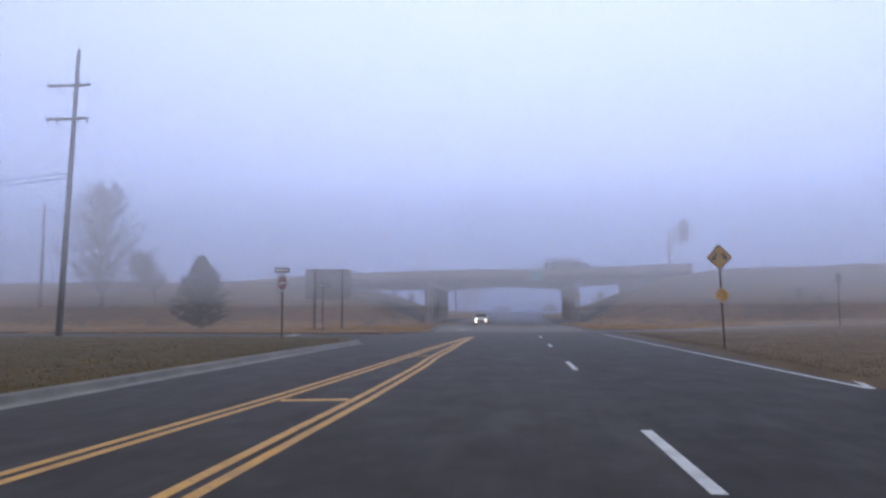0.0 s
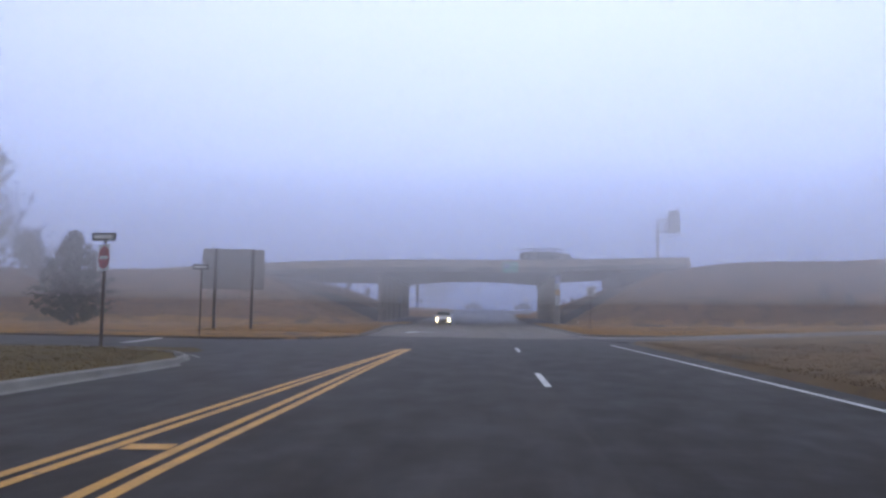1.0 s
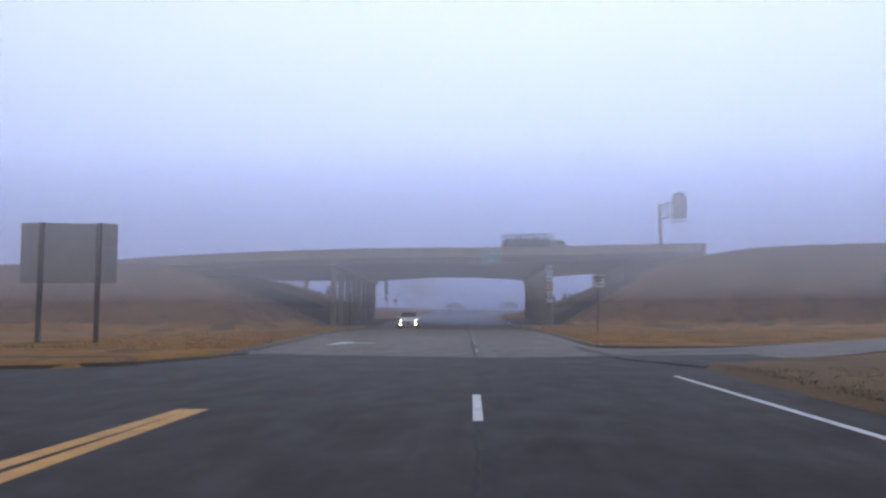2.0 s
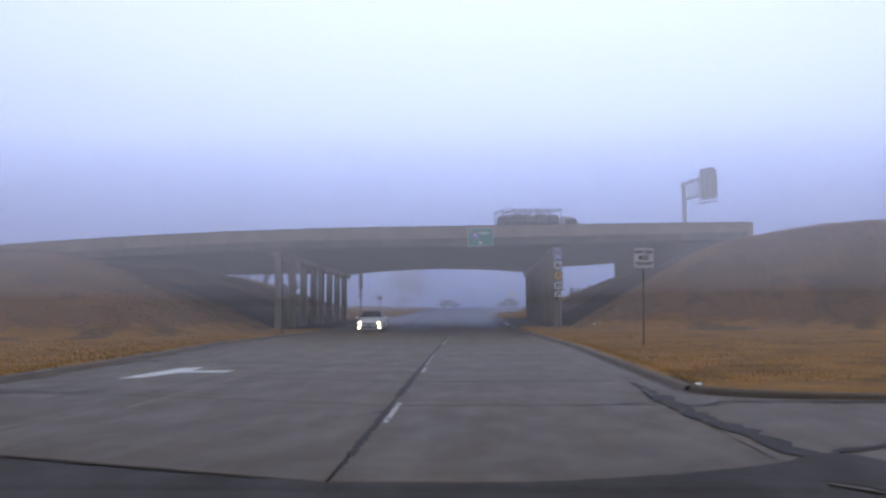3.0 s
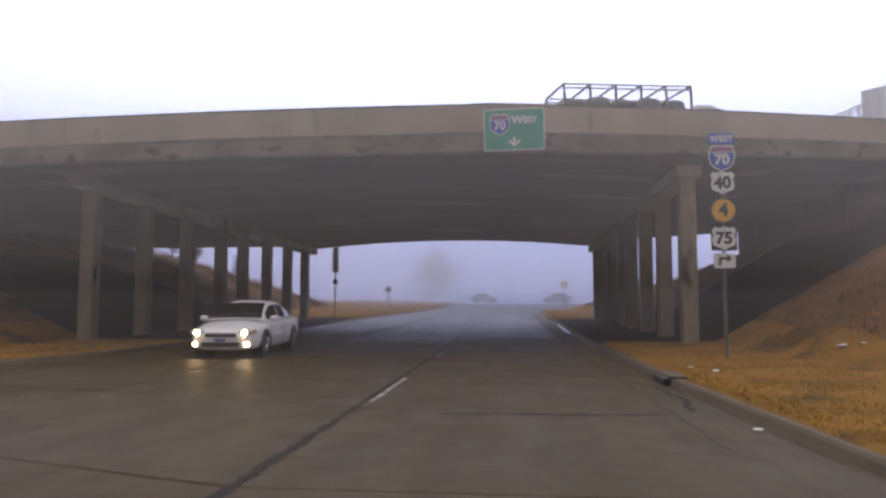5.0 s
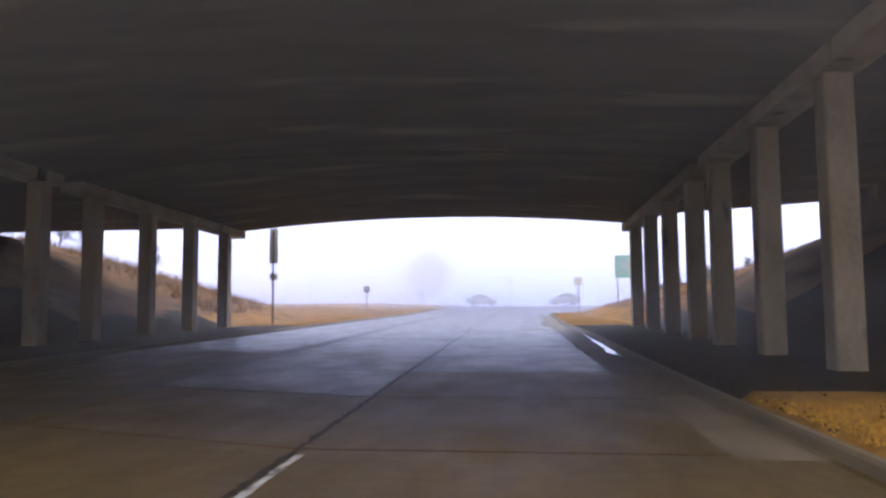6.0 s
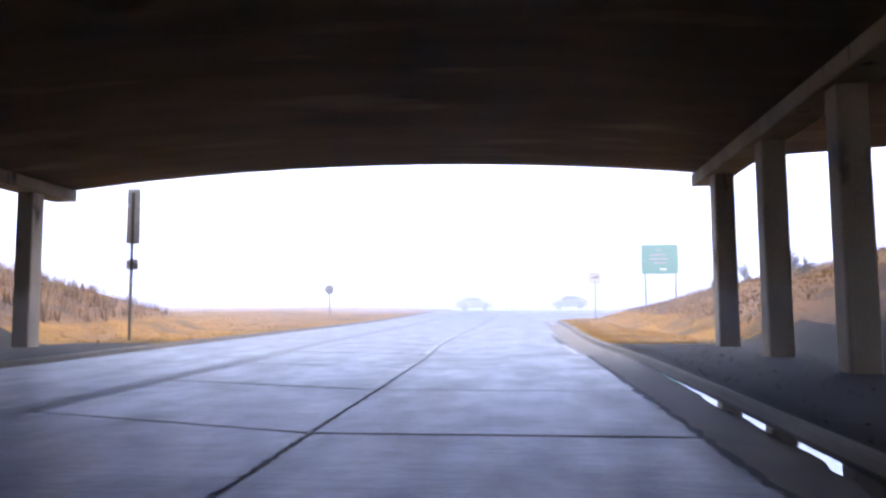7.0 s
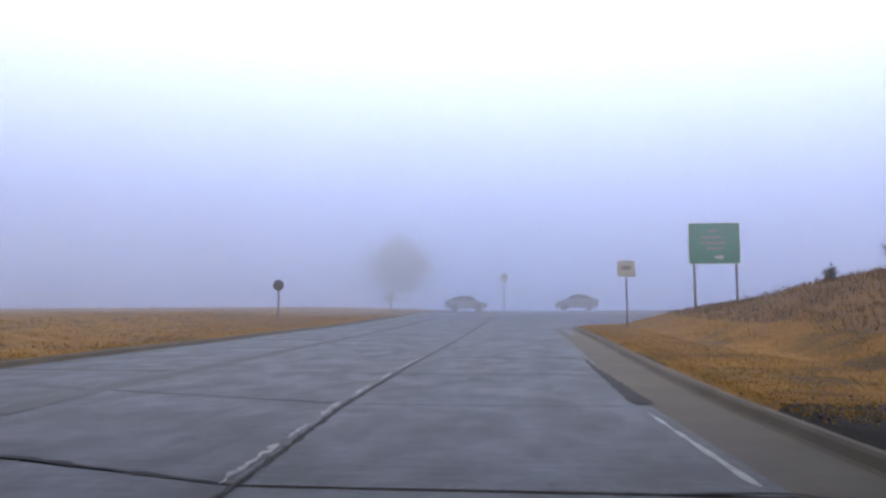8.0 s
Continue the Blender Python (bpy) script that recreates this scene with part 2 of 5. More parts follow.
def box(bm, x0, y0, z0, x1, y1, z1, bevel=0.0):
    made = bmesh.ops.create_cube(bm, size=1, matrix=Matrix.LocRotScale(((x0 + x1) / 2, (y0 + y1) / 2, (z0 + z1) / 2), None, (x1 - x0, y1 - y0, z1 - z0)))
    if bevel:
        bmesh.ops.bevel(bm, geom=list({e for v in made["verts"] for e in v.link_edges}), offset=bevel, segments=2, affect="EDGES", profile=0.5)
    return bm


def rod(bm, a, b, r0, r1=None, seg=10):
    a, b = Vector(a), Vector(b)
    d = b - a
    bmesh.ops.create_cone(bm, cap_ends=True, segments=seg, radius1=r0, radius2=r0 if r1 is None else r1, depth=d.length,
                          matrix=Matrix.Translation((a + b) / 2) @ d.to_track_quat("Z", "Y").to_matrix().to_4x4())
    return bm


def strip(points, width, z=0.0):
    """A flat ribbon along points (x, y), laid on the road profile at height z."""
    bm = bmesh.new()
    last = None
    for i, (x, y) in enumerate(points):
        x0, y0 = points[max(i - 1, 0)]
        x1, y1 = points[min(i + 1, len(points) - 1)]
        d = Vector((x1 - x0, y1 - y0)).normalized()
        w = width(i) if callable(width) else width
        pair = [bm.verts.new((x - s * d.y * w / 2, y + s * d.x * w / 2, road_z(y + s * d.x * w / 2) + (z(x, y) if callable(z) else z))) for s in (1, -1)]
        if last:
            bm.faces.new((last[0], last[1], pair[1], pair[0]))
        last = pair
    return bm


def lerp(x, xs, ys):
    return float(np.interp(x, xs, ys))


# ---- plan ----
ROAD_Y = (-400, -10, 10, 30, 50, 70, 90, 100, 106, 110, 120, 130, 150, 170, 190, 215, 240, 900)
ROAD_Z = (0.0, 0.0, 0.05, 0.08, 0.06, 0.03, 0.03, 0.03, 0.04, 0.08, 0.22, 0.39, 0.70, 1.03, 1.46, 2.10, 2.3, 2.4)
LINE_Y = (-400, 0, 20, 45, 60, 75, 90, 103, 112, 122, 132, 138, 143, 154, 175, 215, 900)
LINE_X = (10.0, 1.58, 1.14, 0.80, 0.50, 0.07, -0.32, -0.75, -1.08, -1.31, -1.52, -1.86, -1.96, -1.95, -2.15, -2.7, -19.5)
BRIDGE_NEAR, BRIDGE_FAR = 105.5, 136.9
PIER_LEFT, PIER_RIGHT = -14.1, 6.68
PIER_RUN = {PIER_LEFT: 0.05, PIER_RIGHT: -0.90}  # sideways run of each pier row from the near to the far face
DECK_JOINT = 121.4  # slot between the twin bridges
DECK_RISE = -0.47  # the underside falls towards the far side


def road_z(y):
    return lerp(y, ROAD_Y, ROAD_Z)


def line_x(y):
    """The lane joint that the car follows."""
    return lerp(y, LINE_Y, LINE_X)


def crown(x):
    """The bridge's gentle vertical curve."""
    return -0.0010 * (max(-60, x) + 5) ** 2 if x < 0 else -0.025 + 0.0327 * x + 0.0010 * x * x


def near_face(x):
    """The near edge of the bridge sweeps back beyond the road."""
    return BRIDGE_NEAR + (0.324 * (x - 0.6) + 0.0088 * (x - 0.6) ** 2 if x > 0.6 else 0.0)


def kerb_right(y):
    return line_x(y) + lerp(y, (60, 80, 95, 110, 125, 140, 300), (4.55, 5.0, 4.7, 4.8, 4.95, 4.9, 4.9)) + min(max(0, y - 166) ** 2 / 9, 30)


def kerb_left(y):
    return line_x(y) + lerp(y, (60, 75, 84, 95, 103, 112, 120, 143, 170), (-7.9, -8.8, -9.7, -9.4, -8.7, -8.9, -9.2, -8.6, -8.2))


def smooth_min(a, b, k):
    h = max(k - abs(a - b), 0) / k
    return min(a, b) - h * h * k * 0.25


def terrain_z(x, y):
    base = road_z(y) + 0.12
    # embankment of the highway, with the gap for the road
    top = 6.55 + 0.012 * max(-40, min(x, 40)) + lerp(x, (17, 20, 25, 40), (0.0, 0.15, 0.95, 1.0))
    front = (y - lerp(x, (-60, -14, 8, 20, 40), (84, 90, 98.5, 95, 88))) * lerp(x, (-14, 8), (0.40, 0.62))
    back = (152 - y) * 0.42 if x < 0 else (178 - y) * 0.10
    side = (x - lerp(y, (125, 150), (8.0, 5.8))) * lerp(y, (105, 134, 145), (0.58, 0.58, 0.42)) if x > -3 else (-14.6 - x) * 0.42
    h = smooth_min(smooth_min(front, back, 1.5), smooth_min(side, top - base, 1.5), 1.5)
    lumps = noise.noise((x * 0.15, y * 0.15, 3.0)) * 0.22 + noise.noise((x * 0.5, y * 0.5, 7.0)) * 0.07
    z = base + max(h, -0.0)
    if h > 0.2:
        z += lumps * min(1, h)
    if 22 < y < 90 and x > 12:
        z += min(0.022 * (x - 12), 0.8) * min(1, (y - 22) / 15)
    if y > 140 and x < -12:
        z += max(0, min((-12 - x) * 0.04, 0.5)) * min(1, (y - 140) / 10)
    return z


# ---- ground ----
ASPHALT_END = 57.85


def on_road(x, y):
    """Where the paved sheets lie, so that the soil dips under them."""
    if y < ASPHALT_END:
        left = lerp(y, (24, 32, 34.5, 36.6, 38.2, 39.8, 41.2), (-7.78, -7.72, -7.62, -7.7, -8.1, -9.1, -11.0)) if y < 42 else -9.0
        if left - 0.22 < x < 6.15:
            return True
        if x >= 6 and y < 15.5:
            return True
        if x <= -7 and 42.5 + 0.05 * (-x - 9) < y < 53 + 0.12 * (-x - 9) and x > -90:
            return True
    elif kerb_left(y) - 0.28 < x < kerb_right(y) + 0.28:
        return True
    if 5 <= x < 70 and ramp_near(x) < y < ramp_far(x):
        return True
    return False


def ramp_near(x):
    return lerp(x, (4.4, 4.65, 5.3, 6.0, 7.0, 8.4, 15, 25, 40, 70), (57.9, 57.7, 55.6, 54.0, 54.3, 55.5, 60.5, 65.5, 71, 80))


def ramp_far(x):
    return lerp(x, (4.9, 6.4, 9, 12, 21, 40, 70), (64.8, 63.3, 62.9, 64.5, 70.5, 78, 87))


def axis(stops):
    out = []
    for (a, b, step) in stops:
        out += list(np.arange(a, b, step))
    return out


gx = axis(((-900, -200, 70), (-200, -60, 8), (-60, -20, 1.6), (-20, 16, 0.4), (16, 60, 1.6), (60, 200, 8), (200, 901, 70)))
gy = axis(((-300, -20, 40), (-20, 60, 0.9), (60, 160, 0.9), (160, 240, 2.5), (240, 400, 16), (400, 1401, 100)))
verts, faces = [], []
for j, y in enumerate(gy):
    for i, x in enumerate(gx):
        verts.append((x, y, road_z(y) - 0.16 if on_road(x, y) else terrain_z(x, y)))
nx = len(gx)
for j in range(len(gy) - 1):
    for i in range(nx - 1):
        faces.append((j * nx + i, j * nx + i + 1, (j + 1) * nx + i + 1, (j + 1) * nx + i))
me = bpy.data.meshes.new("ground")
me.from_pydata(verts, [], faces)
for m in (GRASS, BRUSH, SHADED_GRAVEL, SHOULDER, LAWN):
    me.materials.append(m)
for p in me.polygons:
    p.use_smooth = True
    x, y, z = p.center
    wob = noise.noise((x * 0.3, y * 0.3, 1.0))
    # bare soil below the deck takes the shade-darkened colour
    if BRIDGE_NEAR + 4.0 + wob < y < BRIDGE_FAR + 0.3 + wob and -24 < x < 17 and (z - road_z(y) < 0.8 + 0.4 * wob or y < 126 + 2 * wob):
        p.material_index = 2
    elif z - road_z(y) > 0.75 + 0.3 * wob and 70 < y < 170:
        p.material_index = 1
    elif x > 5 and y < 62:
        p.material_index = 3
    elif x < -7 and y < 48:
        p.material_index = 4
tagged(new("ground", me), "dry brown winter grass verge and embankment slopes", "ground", kind="structure")


def sheet(name, rows, mat, label, drop=0.3):
    """A paved sheet from rows of (y, x_left, x_right, z offset)."""
    bm = bmesh.new()
    prev = None
    for y, xs, dz in rows:
        cur = [bm.verts.new((x, y, road_z(y) + dz)) for x in xs]
        if prev:
            for k in range(len(cur) - 1):
                bm.faces.new((prev[k], prev[k + 1], cur[k + 1], cur[k]))
        prev = cur
    return tagged(part(name, bm, mat), label, "road", kind="structure")


rows = []
for y in np.arange(-300, 59, 1.0):
    left = -7.37 if y < 37 else -8.2
    right = 6.05 + (max(0, 16 - y) ** 1.5 * 3 if y < 16 else 0)
    yy = min(y, ASPHALT_END)
    rows.append((yy, (left, line_x(yy), min(right, 60)), 0.0))
lanes = sheet("road_asphalt", rows, [ASPHALT, OLD_ASPHALT], "dark wet asphalt road, worn paler in the far lanes")
for p in lanes.data.polygons:
    p.material_index = 1 if p.center.x < line_x(p.center.y) else 0
bm = bmesh.new()
pts = [((-90, 46.5), (-90, 63)), ((-40, 44.2), (-40, 57)), ((-20, 43.1), (-20, 54.0)), ((-12, 41.8), (-12, 52.8)), ((-8.6, 38.6), (-8.6, 54.2)), ((-7.6, 37.5), (-7.6, 58.2))]
prev = None
for a, b in pts:
    cur = [bm.verts.new((*p, road_z(p[1]) - 0.006)) for p in (a, b)]
    if prev:
        bm.faces.new((prev[0], cur[0], cur[1], prev[1]))
    prev = cur
tagged(part("side_road", bm, ASPHALT), "asphalt side road running off across the grass", "road", kind="structure")
bm = bmesh.new()
prev = None
for x in np.concatenate((np.arange(4.4, 9, 0.3), np.arange(9, 70, 1.2))):
    a, b = ramp_near(x), ramp_far(x)
    cur = [bm.verts.new((x, y, road_z(y) + 0.012 + (min(0.022 * (x - 12), 0.8) + 0.1 if x > 12 else 0.012 * max(0, x - 4.4)))) for y in np.linspace(a, b, 6)]
    if prev:
        for k in range(5):
            bm.faces.new((prev[k], cur[k], cur[k + 1], prev[k + 1]))
    prev = cur
tagged(part("ramp_road", bm, CONCRETE_ROAD), "concrete entrance ramp branching off the road", "road", kind="structure")

# ragged edge of the asphalt laid over the first concrete slabs
bm = bmesh.new()
prev = None
for x in np.arange(-7.7, 9.0, 0.12):
    far = lerp(x, (-7.7, -5.0, -2.8, -1.8, -0.9, 0, 0.65, 1.9, 2.5, 3.4, 3.9, 4.5, 4.75, 5.1, 5.25, 6.0, 9.0), (59.9, 59.4, 58.88, 58.52, 58.25, 58.0, 57.92, 57.86, 58.0, 58.25, 58.47, 58.78, 59.1, 59.1, 58.75, 58.6, 58.5))
    far += 0.05 * noise.noise((x * 2.3, 0, 0)) + 0.03 * noise.noise((x * 7.0, 4.0, 0))
    lift = 0.016 + (0.006 + 0.012 * (x - 4.4) if x > 4.4 else 0)
    near = ramp_near(x) - 0.05 if x > 4.4 else 57.6
    cur = [bm.verts.new((x, y, road_z(y) + z)) for y, z in ((near, 0.002), (near + 0.15, lift - 0.002), (far - 0.06, lift), (far, lift - 0.012))]
    if prev:
        for k in range(3):
            bm.faces.new((prev[k], cur[k], cur[k + 1], prev[k + 1]))
    prev = cur
tagged(part("asphalt_edge", bm, ASPHALT), "ragged lip of dark asphalt lapping onto the concrete", "road", kind="structure")

# concrete carriageway bed
rows = []
for y in np.arange(ASPHALT_END, 330, 2.0):
    rows.append((y, (kerb_left(y) - 0.1, line_x(y), line_x(y) + 3.97), -0.022 if y < 236 else 0.0))
road_concrete = sheet("road_concrete", rows, TAR, "worn grey concrete carriageway with tarred joints")

rows = []
for y in np.arange(160, 236, 1.0):
    rows.append((y, (line_x(y) + 3.9, max(line_x(y) + 3.95, kerb_right(y) - 0.3)), -0.012))
sheet("side_street", rows, WET_ROAD, "worn concrete junction widening into a side street")

# ---- bridge ----
def soffit_z(x):
    """Underside at the near face: arched over the road, level over the side spans, dropped at the piers."""
    span = (x - PIER_LEFT) / (PIER_RIGHT - PIER_LEFT)
    if 0 <= span <= 1:
        return 6.02 + 0.56 * (1 - (2 * span - 1) ** 2)
    out = -span * (PIER_RIGHT - PIER_LEFT) if span < 0 else (span - 1) * (PIER_RIGHT - PIER_LEFT)
    return 6.02 + (0.23 if x < 0 else 0.45) * min(1, max(0, out - 0.45) / 0.7) + (crown(x) - crown(PIER_RIGHT) if x > 0 else 0.0)


xs = list(np.arange(-42, 24.5, 0.4))
bridge = thing("bridge", Matrix(), "long concrete highway overpass with shade-darkened, stained underside, weathered parapets, slim piers", "bridge")


def swept(profile, xs, closed=True):
    """A bar along x whose profile (y, z) may change with x."""
    bm = bmesh.new()
    prev = first = None
    for x in xs:
        cur = [bm.verts.new((x, *q)) for q in profile(x)]
        k = len(cur)
        if prev:
            for i in range(k if closed else k - 1):
                bm.faces.new((prev[i], prev[(i + 1) % k], cur[(i + 1) % k], cur[i]))
        first = first or cur
        prev = cur
    if closed:
        bm.faces.new(first[::-1])
        bm.faces.new(prev)
    bmesh.ops.recalc_face_normals(bm, faces=bm.faces)
    return bm


def rise(y):
    return DECK_RISE * (y - BRIDGE_NEAR) / (BRIDGE_FAR - BRIDGE_NEAR)


def near_profile(x):
    c, s, y0 = crown(x), soffit_z(x), near_face(x)
    return [(y0 + 0.75, s), (DECK_JOINT - 0.07, s + rise(DECK_JOINT)), (DECK_JOINT - 0.07, 6.62 + c), (y0 + 0.02, 6.60 + c), (y0 + 0.02, 6.10 + c), (y0 + 0.55, 6.03 + c)]


def far_profile(x):
    c, s = crown(x), soffit_z(x)
    return [(DECK_JOINT + 0.07, s + rise(DECK_JOINT)), (BRIDGE_FAR - 0.75, s + DECK_RISE), (BRIDGE_FAR - 0.55, s + DECK_RISE + 0.03), (BRIDGE_FAR - 0.02, s + DECK_RISE + 0.06), (BRIDGE_FAR - 0.02, 6.62 + c), (DECK_JOINT + 0.07, 6.62 + c)]


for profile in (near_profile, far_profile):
    part("deck", swept(profile, xs), SHADED_CONCRETE, bridge, "haunched concrete deck, shade darkened into its colour, with stain patches")
part("median_barrier", swept(lambda x: [(DECK_JOINT - 0.3, 6.64 + crown(x)), (DECK_JOINT + 0.3, 6.64 + crown(x)), (DECK_JOINT + 0.1, 7.3 + crown(x)), (DECK_JOINT - 0.1, 7.3 + crown(x))], [x for x in xs if x < -2.0]), CONCRETE, bridge)
part("slab_edge", swept(lambda x: [(near_face(x) - 0.02, 6.06 + crown(x)), (near_face(x) + 0.35, 6.04 + crown(x)), (near_face(x) + 0.35, 6.61 + crown(x)), (near_face(x) - 0.02, 6.61 + crown(x))], xs), FASCIA, bridge, "water-stained slab edge")
part("slab_edge", swept(lambda x: [(BRIDGE_FAR - 0.35, soffit_z(x) + DECK_RISE + 0.05), (BRIDGE_FAR + 0.02, soffit_z(x) + DECK_RISE + 0.05), (BRIDGE_FAR + 0.02, 6.62 + crown(x)), (BRIDGE_FAR - 0.35, 6.62 + crown(x))], xs), FASCIA, bridge)
joints = [-42.0, -34.0, -24.0, -13.0, -3.4, 6.2, 15.0, 24.3]
for a, b in zip(joints[:-1], joints[1:]):
    for edge, sgn in ((near_face, 1), (lambda x: BRIDGE_FAR, -1)):
        run = list(np.linspace(a + 0.008, b - 0.008, max(3, int((b - a) / 1.5))))
        part("parapet", swept(lambda x: [(edge(x) - 0.07 * sgn, 6.615 + crown(x)), (edge(x) + 0.38 * sgn, 6.615 + crown(x)), (edge(x) + 0.30 * sgn, 6.9 + crown(x)), (edge(x) + 0.20 * sgn, 7.43 + crown(x)), (edge(x) + 0.17 * sgn, 7.46 + crown(x)), (edge(x) - 0.04 * sgn, 7.46 + crown(x)), (edge(x) - 0.07 * sgn, 7.43 + crown(x))], run), CONCRETE, bridge, "pale weathered concrete parapet")
for edge, sgn in ((near_face, 1), (lambda x: BRIDGE_FAR, -1)):
    part("coping", swept(lambda x: [(edge(x) - 0.085 * sgn, 7.452 + crown(x)), (edge(x) + 0.19 * sgn, 7.452 + crown(x)), (edge(x) + 0.19 * sgn, 7.50 + crown(x)), (edge(x) - 0.085 * sgn, 7.50 + crown(x))], [x for x in xs if x < 24.2]), FASCIA, bridge, "dark wet top edge of the parapet")
bm = bmesh.new()
box(bm, 24.3, near_face(24.3) - 0.14, 5.2, 24.75, near_face(24.3) + 0.5, 7.50 + crown(24.5), 0.03)
part("end_block", bm, CONCRETE, bridge)
COLUMN_Y = [108.9 + 3.87 * k for k in range(4)] + [123.5 + 3.85 * k for k in range(4)]
for px in (PIER_LEFT, PIER_RIGHT):
    def at_row(y):
        return px + PIER_RUN[px] * ((y - BRIDGE_NEAR) / (BRIDGE_FAR - BRIDGE_NEAR) - 0.5)
    for y0, y1 in ((108.4 if px > 0 else 107.9, DECK_JOINT - 0.25), (DECK_JOINT + 0.75, 136.75)):
        bm = bmesh.new()
        va = [[bm.verts.new((at_row(y) + dx, y, z + rise(y))) for dx, z in ((-0.41, 5.69), (0.41, 5.69), (0.41, 6.06), (-0.41, 6.06))] for y in (y0, y1)]
        for i in range(4):
            bm.faces.new((va[0][i], va[0][(i + 1) % 4], va[1][(i + 1) % 4], va[1][i]))
        bm.faces.new(va[0][::-1])
        bm.faces.new(va[1])
        bmesh.ops.bevel(bm, geom=list(bm.edges), offset=0.025, segments=1, affect="EDGES")
        bmesh.ops.recalc_face_normals(bm, faces=bm.faces)
        part("pier_cap", bm, COLUMN, bridge)
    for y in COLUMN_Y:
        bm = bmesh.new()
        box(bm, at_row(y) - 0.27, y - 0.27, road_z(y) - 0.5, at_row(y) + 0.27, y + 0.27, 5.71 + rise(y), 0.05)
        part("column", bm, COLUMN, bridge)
# abutments share the deck's concrete, with the shade in its colour
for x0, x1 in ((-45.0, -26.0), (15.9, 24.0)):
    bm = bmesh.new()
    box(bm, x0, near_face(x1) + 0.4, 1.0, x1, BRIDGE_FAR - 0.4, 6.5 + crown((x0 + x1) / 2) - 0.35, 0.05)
    part("abutment", bm, SHADED_CONCRETE, bridge)

# ---- kerbs and gutters ----
def kerb_sweep(name, path, mat, label, pan=0.0, side=1, high=0.13, top=0.16, pan_mat=None):
    """A kerb along path (x, y): the face stands at the path, the gutter pan lies on the road side."""
    bm = bmesh.new()
    prev = None
    for i, (x, y) in enumerate(path):
        x0, y0 = path[max(i - 1, 0)]
        x1, y1 = path[min(i + 1, len(path) - 1)]
        d = Vector((x1 - x0, y1 - y0)).normalized()
        nrm = Vector((d.y, -d.x)) * side
        z = road_z(y) + 0.006 * noise.noise((x * 0.7, y * 0.7, 0))
        w = pan(y) if callable(pan) else pan
        prof = [(-w, -0.002), (-w * 0.5 - 0.01, -0.016), (-0.04, -0.026), (0.0, 0.0), (0.05, high - 0.03), (0.09, high), (top, high + 0.005), (top + 0.02, high - 0.02), (top + 0.04, -0.1)]
        cur = [bm.verts.new((x + nrm.x * o, y + nrm.y * o, z + h)) for o, h in prof]
        if prev:
            for k in range(len(cur) - 1):
                bm.faces.new((prev[k], prev[k + 1], cur[k + 1], cur[k]))
        prev = cur
    bmesh.ops.recalc_face_normals(bm, faces=bm.faces)
    ob = part(name, bm, [mat, pan_mat] if pan_mat else mat, smooth=False)
    if pan_mat:
        for p in ob.data.polygons:
            p.material_index = 1 if p.index % 8 < 3 and p.center.y < 105 else 0
    return tagged(ob, label, "kerb", kind="structure")


kerb_sweep("kerb_right", [(kerb_right(y), y) for y in list(np.arange(64.6, 166, 0.8)) + list(np.arange(166, 178, 0.5))], KERB, "worn concrete kerb and gutter beside the grass", lambda y: 0.98 if y > 160 else kerb_right(y) - line_x(y) - 3.965, high=0.11, pan_mat=CONCRETE_ROAD)
corner = [(kerb_right(64.6) + 0.02 + 4.5 * (1 - math.cos(a)), 64.6 - 1.9 * math.sin(a)) for a in np.linspace(1.5, 0.1, 8)]
kerb_sweep("kerb_corner", [(40.0, 78.0), (21.0, 70.4), (12.0, 64.4)] + corner, KERB, "worn concrete kerb curving into the ramp", 0.1)
kerb_sweep("kerb_left", [(kerb_left(y), y) for y in np.arange(60, 236, 0.8)], KERB, "worn concrete kerb beside the grass", 0.12, -1)
isl = [(-7.78, y) for y in np.arange(-120, 30, 2.0)] + [(-7.72, 32), (-7.62, 34.5), (-7.7, 36.6), (-8.1, 38.2), (-9.1, 39.8), (-11.0, 41.2), (-14, 42.2), (-20, 43.2), (-40, 44.3), (-90, 46.6)]
kerb_sweep("kerb_island", isl, PALE_KERB, "pale concrete kerb and gutter round the lawn", 0.42, -1)
kerb_sweep("kerb_far", [(-90, 63.0), (-40, 57.0), (-20, 54.1), (-13, 53.0), (-10.2, 53.5), (-8.6, 55.0), (-7.6, 57.6), (-7.3, 60.2)], KERB, "worn concrete kerb at the side road", 0.1, 1, 0.09)

# standing water in the gutter
bm = bmesh.new()
prev = None
for y in np.arange(117, 131.6, 0.35):
    a = kerb_right(y) - lerp(y, (111, 119, 126, 131.6), (0.34, 0.30, 0.18, 0.08)) - 0.10 * noise.noise((y * 0.6, 0, 2.0)) - 0.08 * noise.noise((y * 2.5, 0, 5.0))
    fade = min(1, (y - 116.6) / 2.5, (132 - y) / 2.5)
    b = kerb_right(y) - 0.012
    a = b - (b - a) * fade
    cur = [bm.verts.new((x, y, road_z(y) + 0.006)) for x in (a, b)]
    if prev:
        bm.faces.new((prev[0], prev[1], cur[1], cur[0]))
    prev = cur
tagged(part("gutter_water", bm, WATER), "long puddle of still water in the gutter", "puddle", kind="structure")

# ---- painted lines ----
def painted(name, pts, width, mat, label, category, group="", z=0.006):
    return tagged(part(name, strip(pts, width, z), mat), label, category, group)


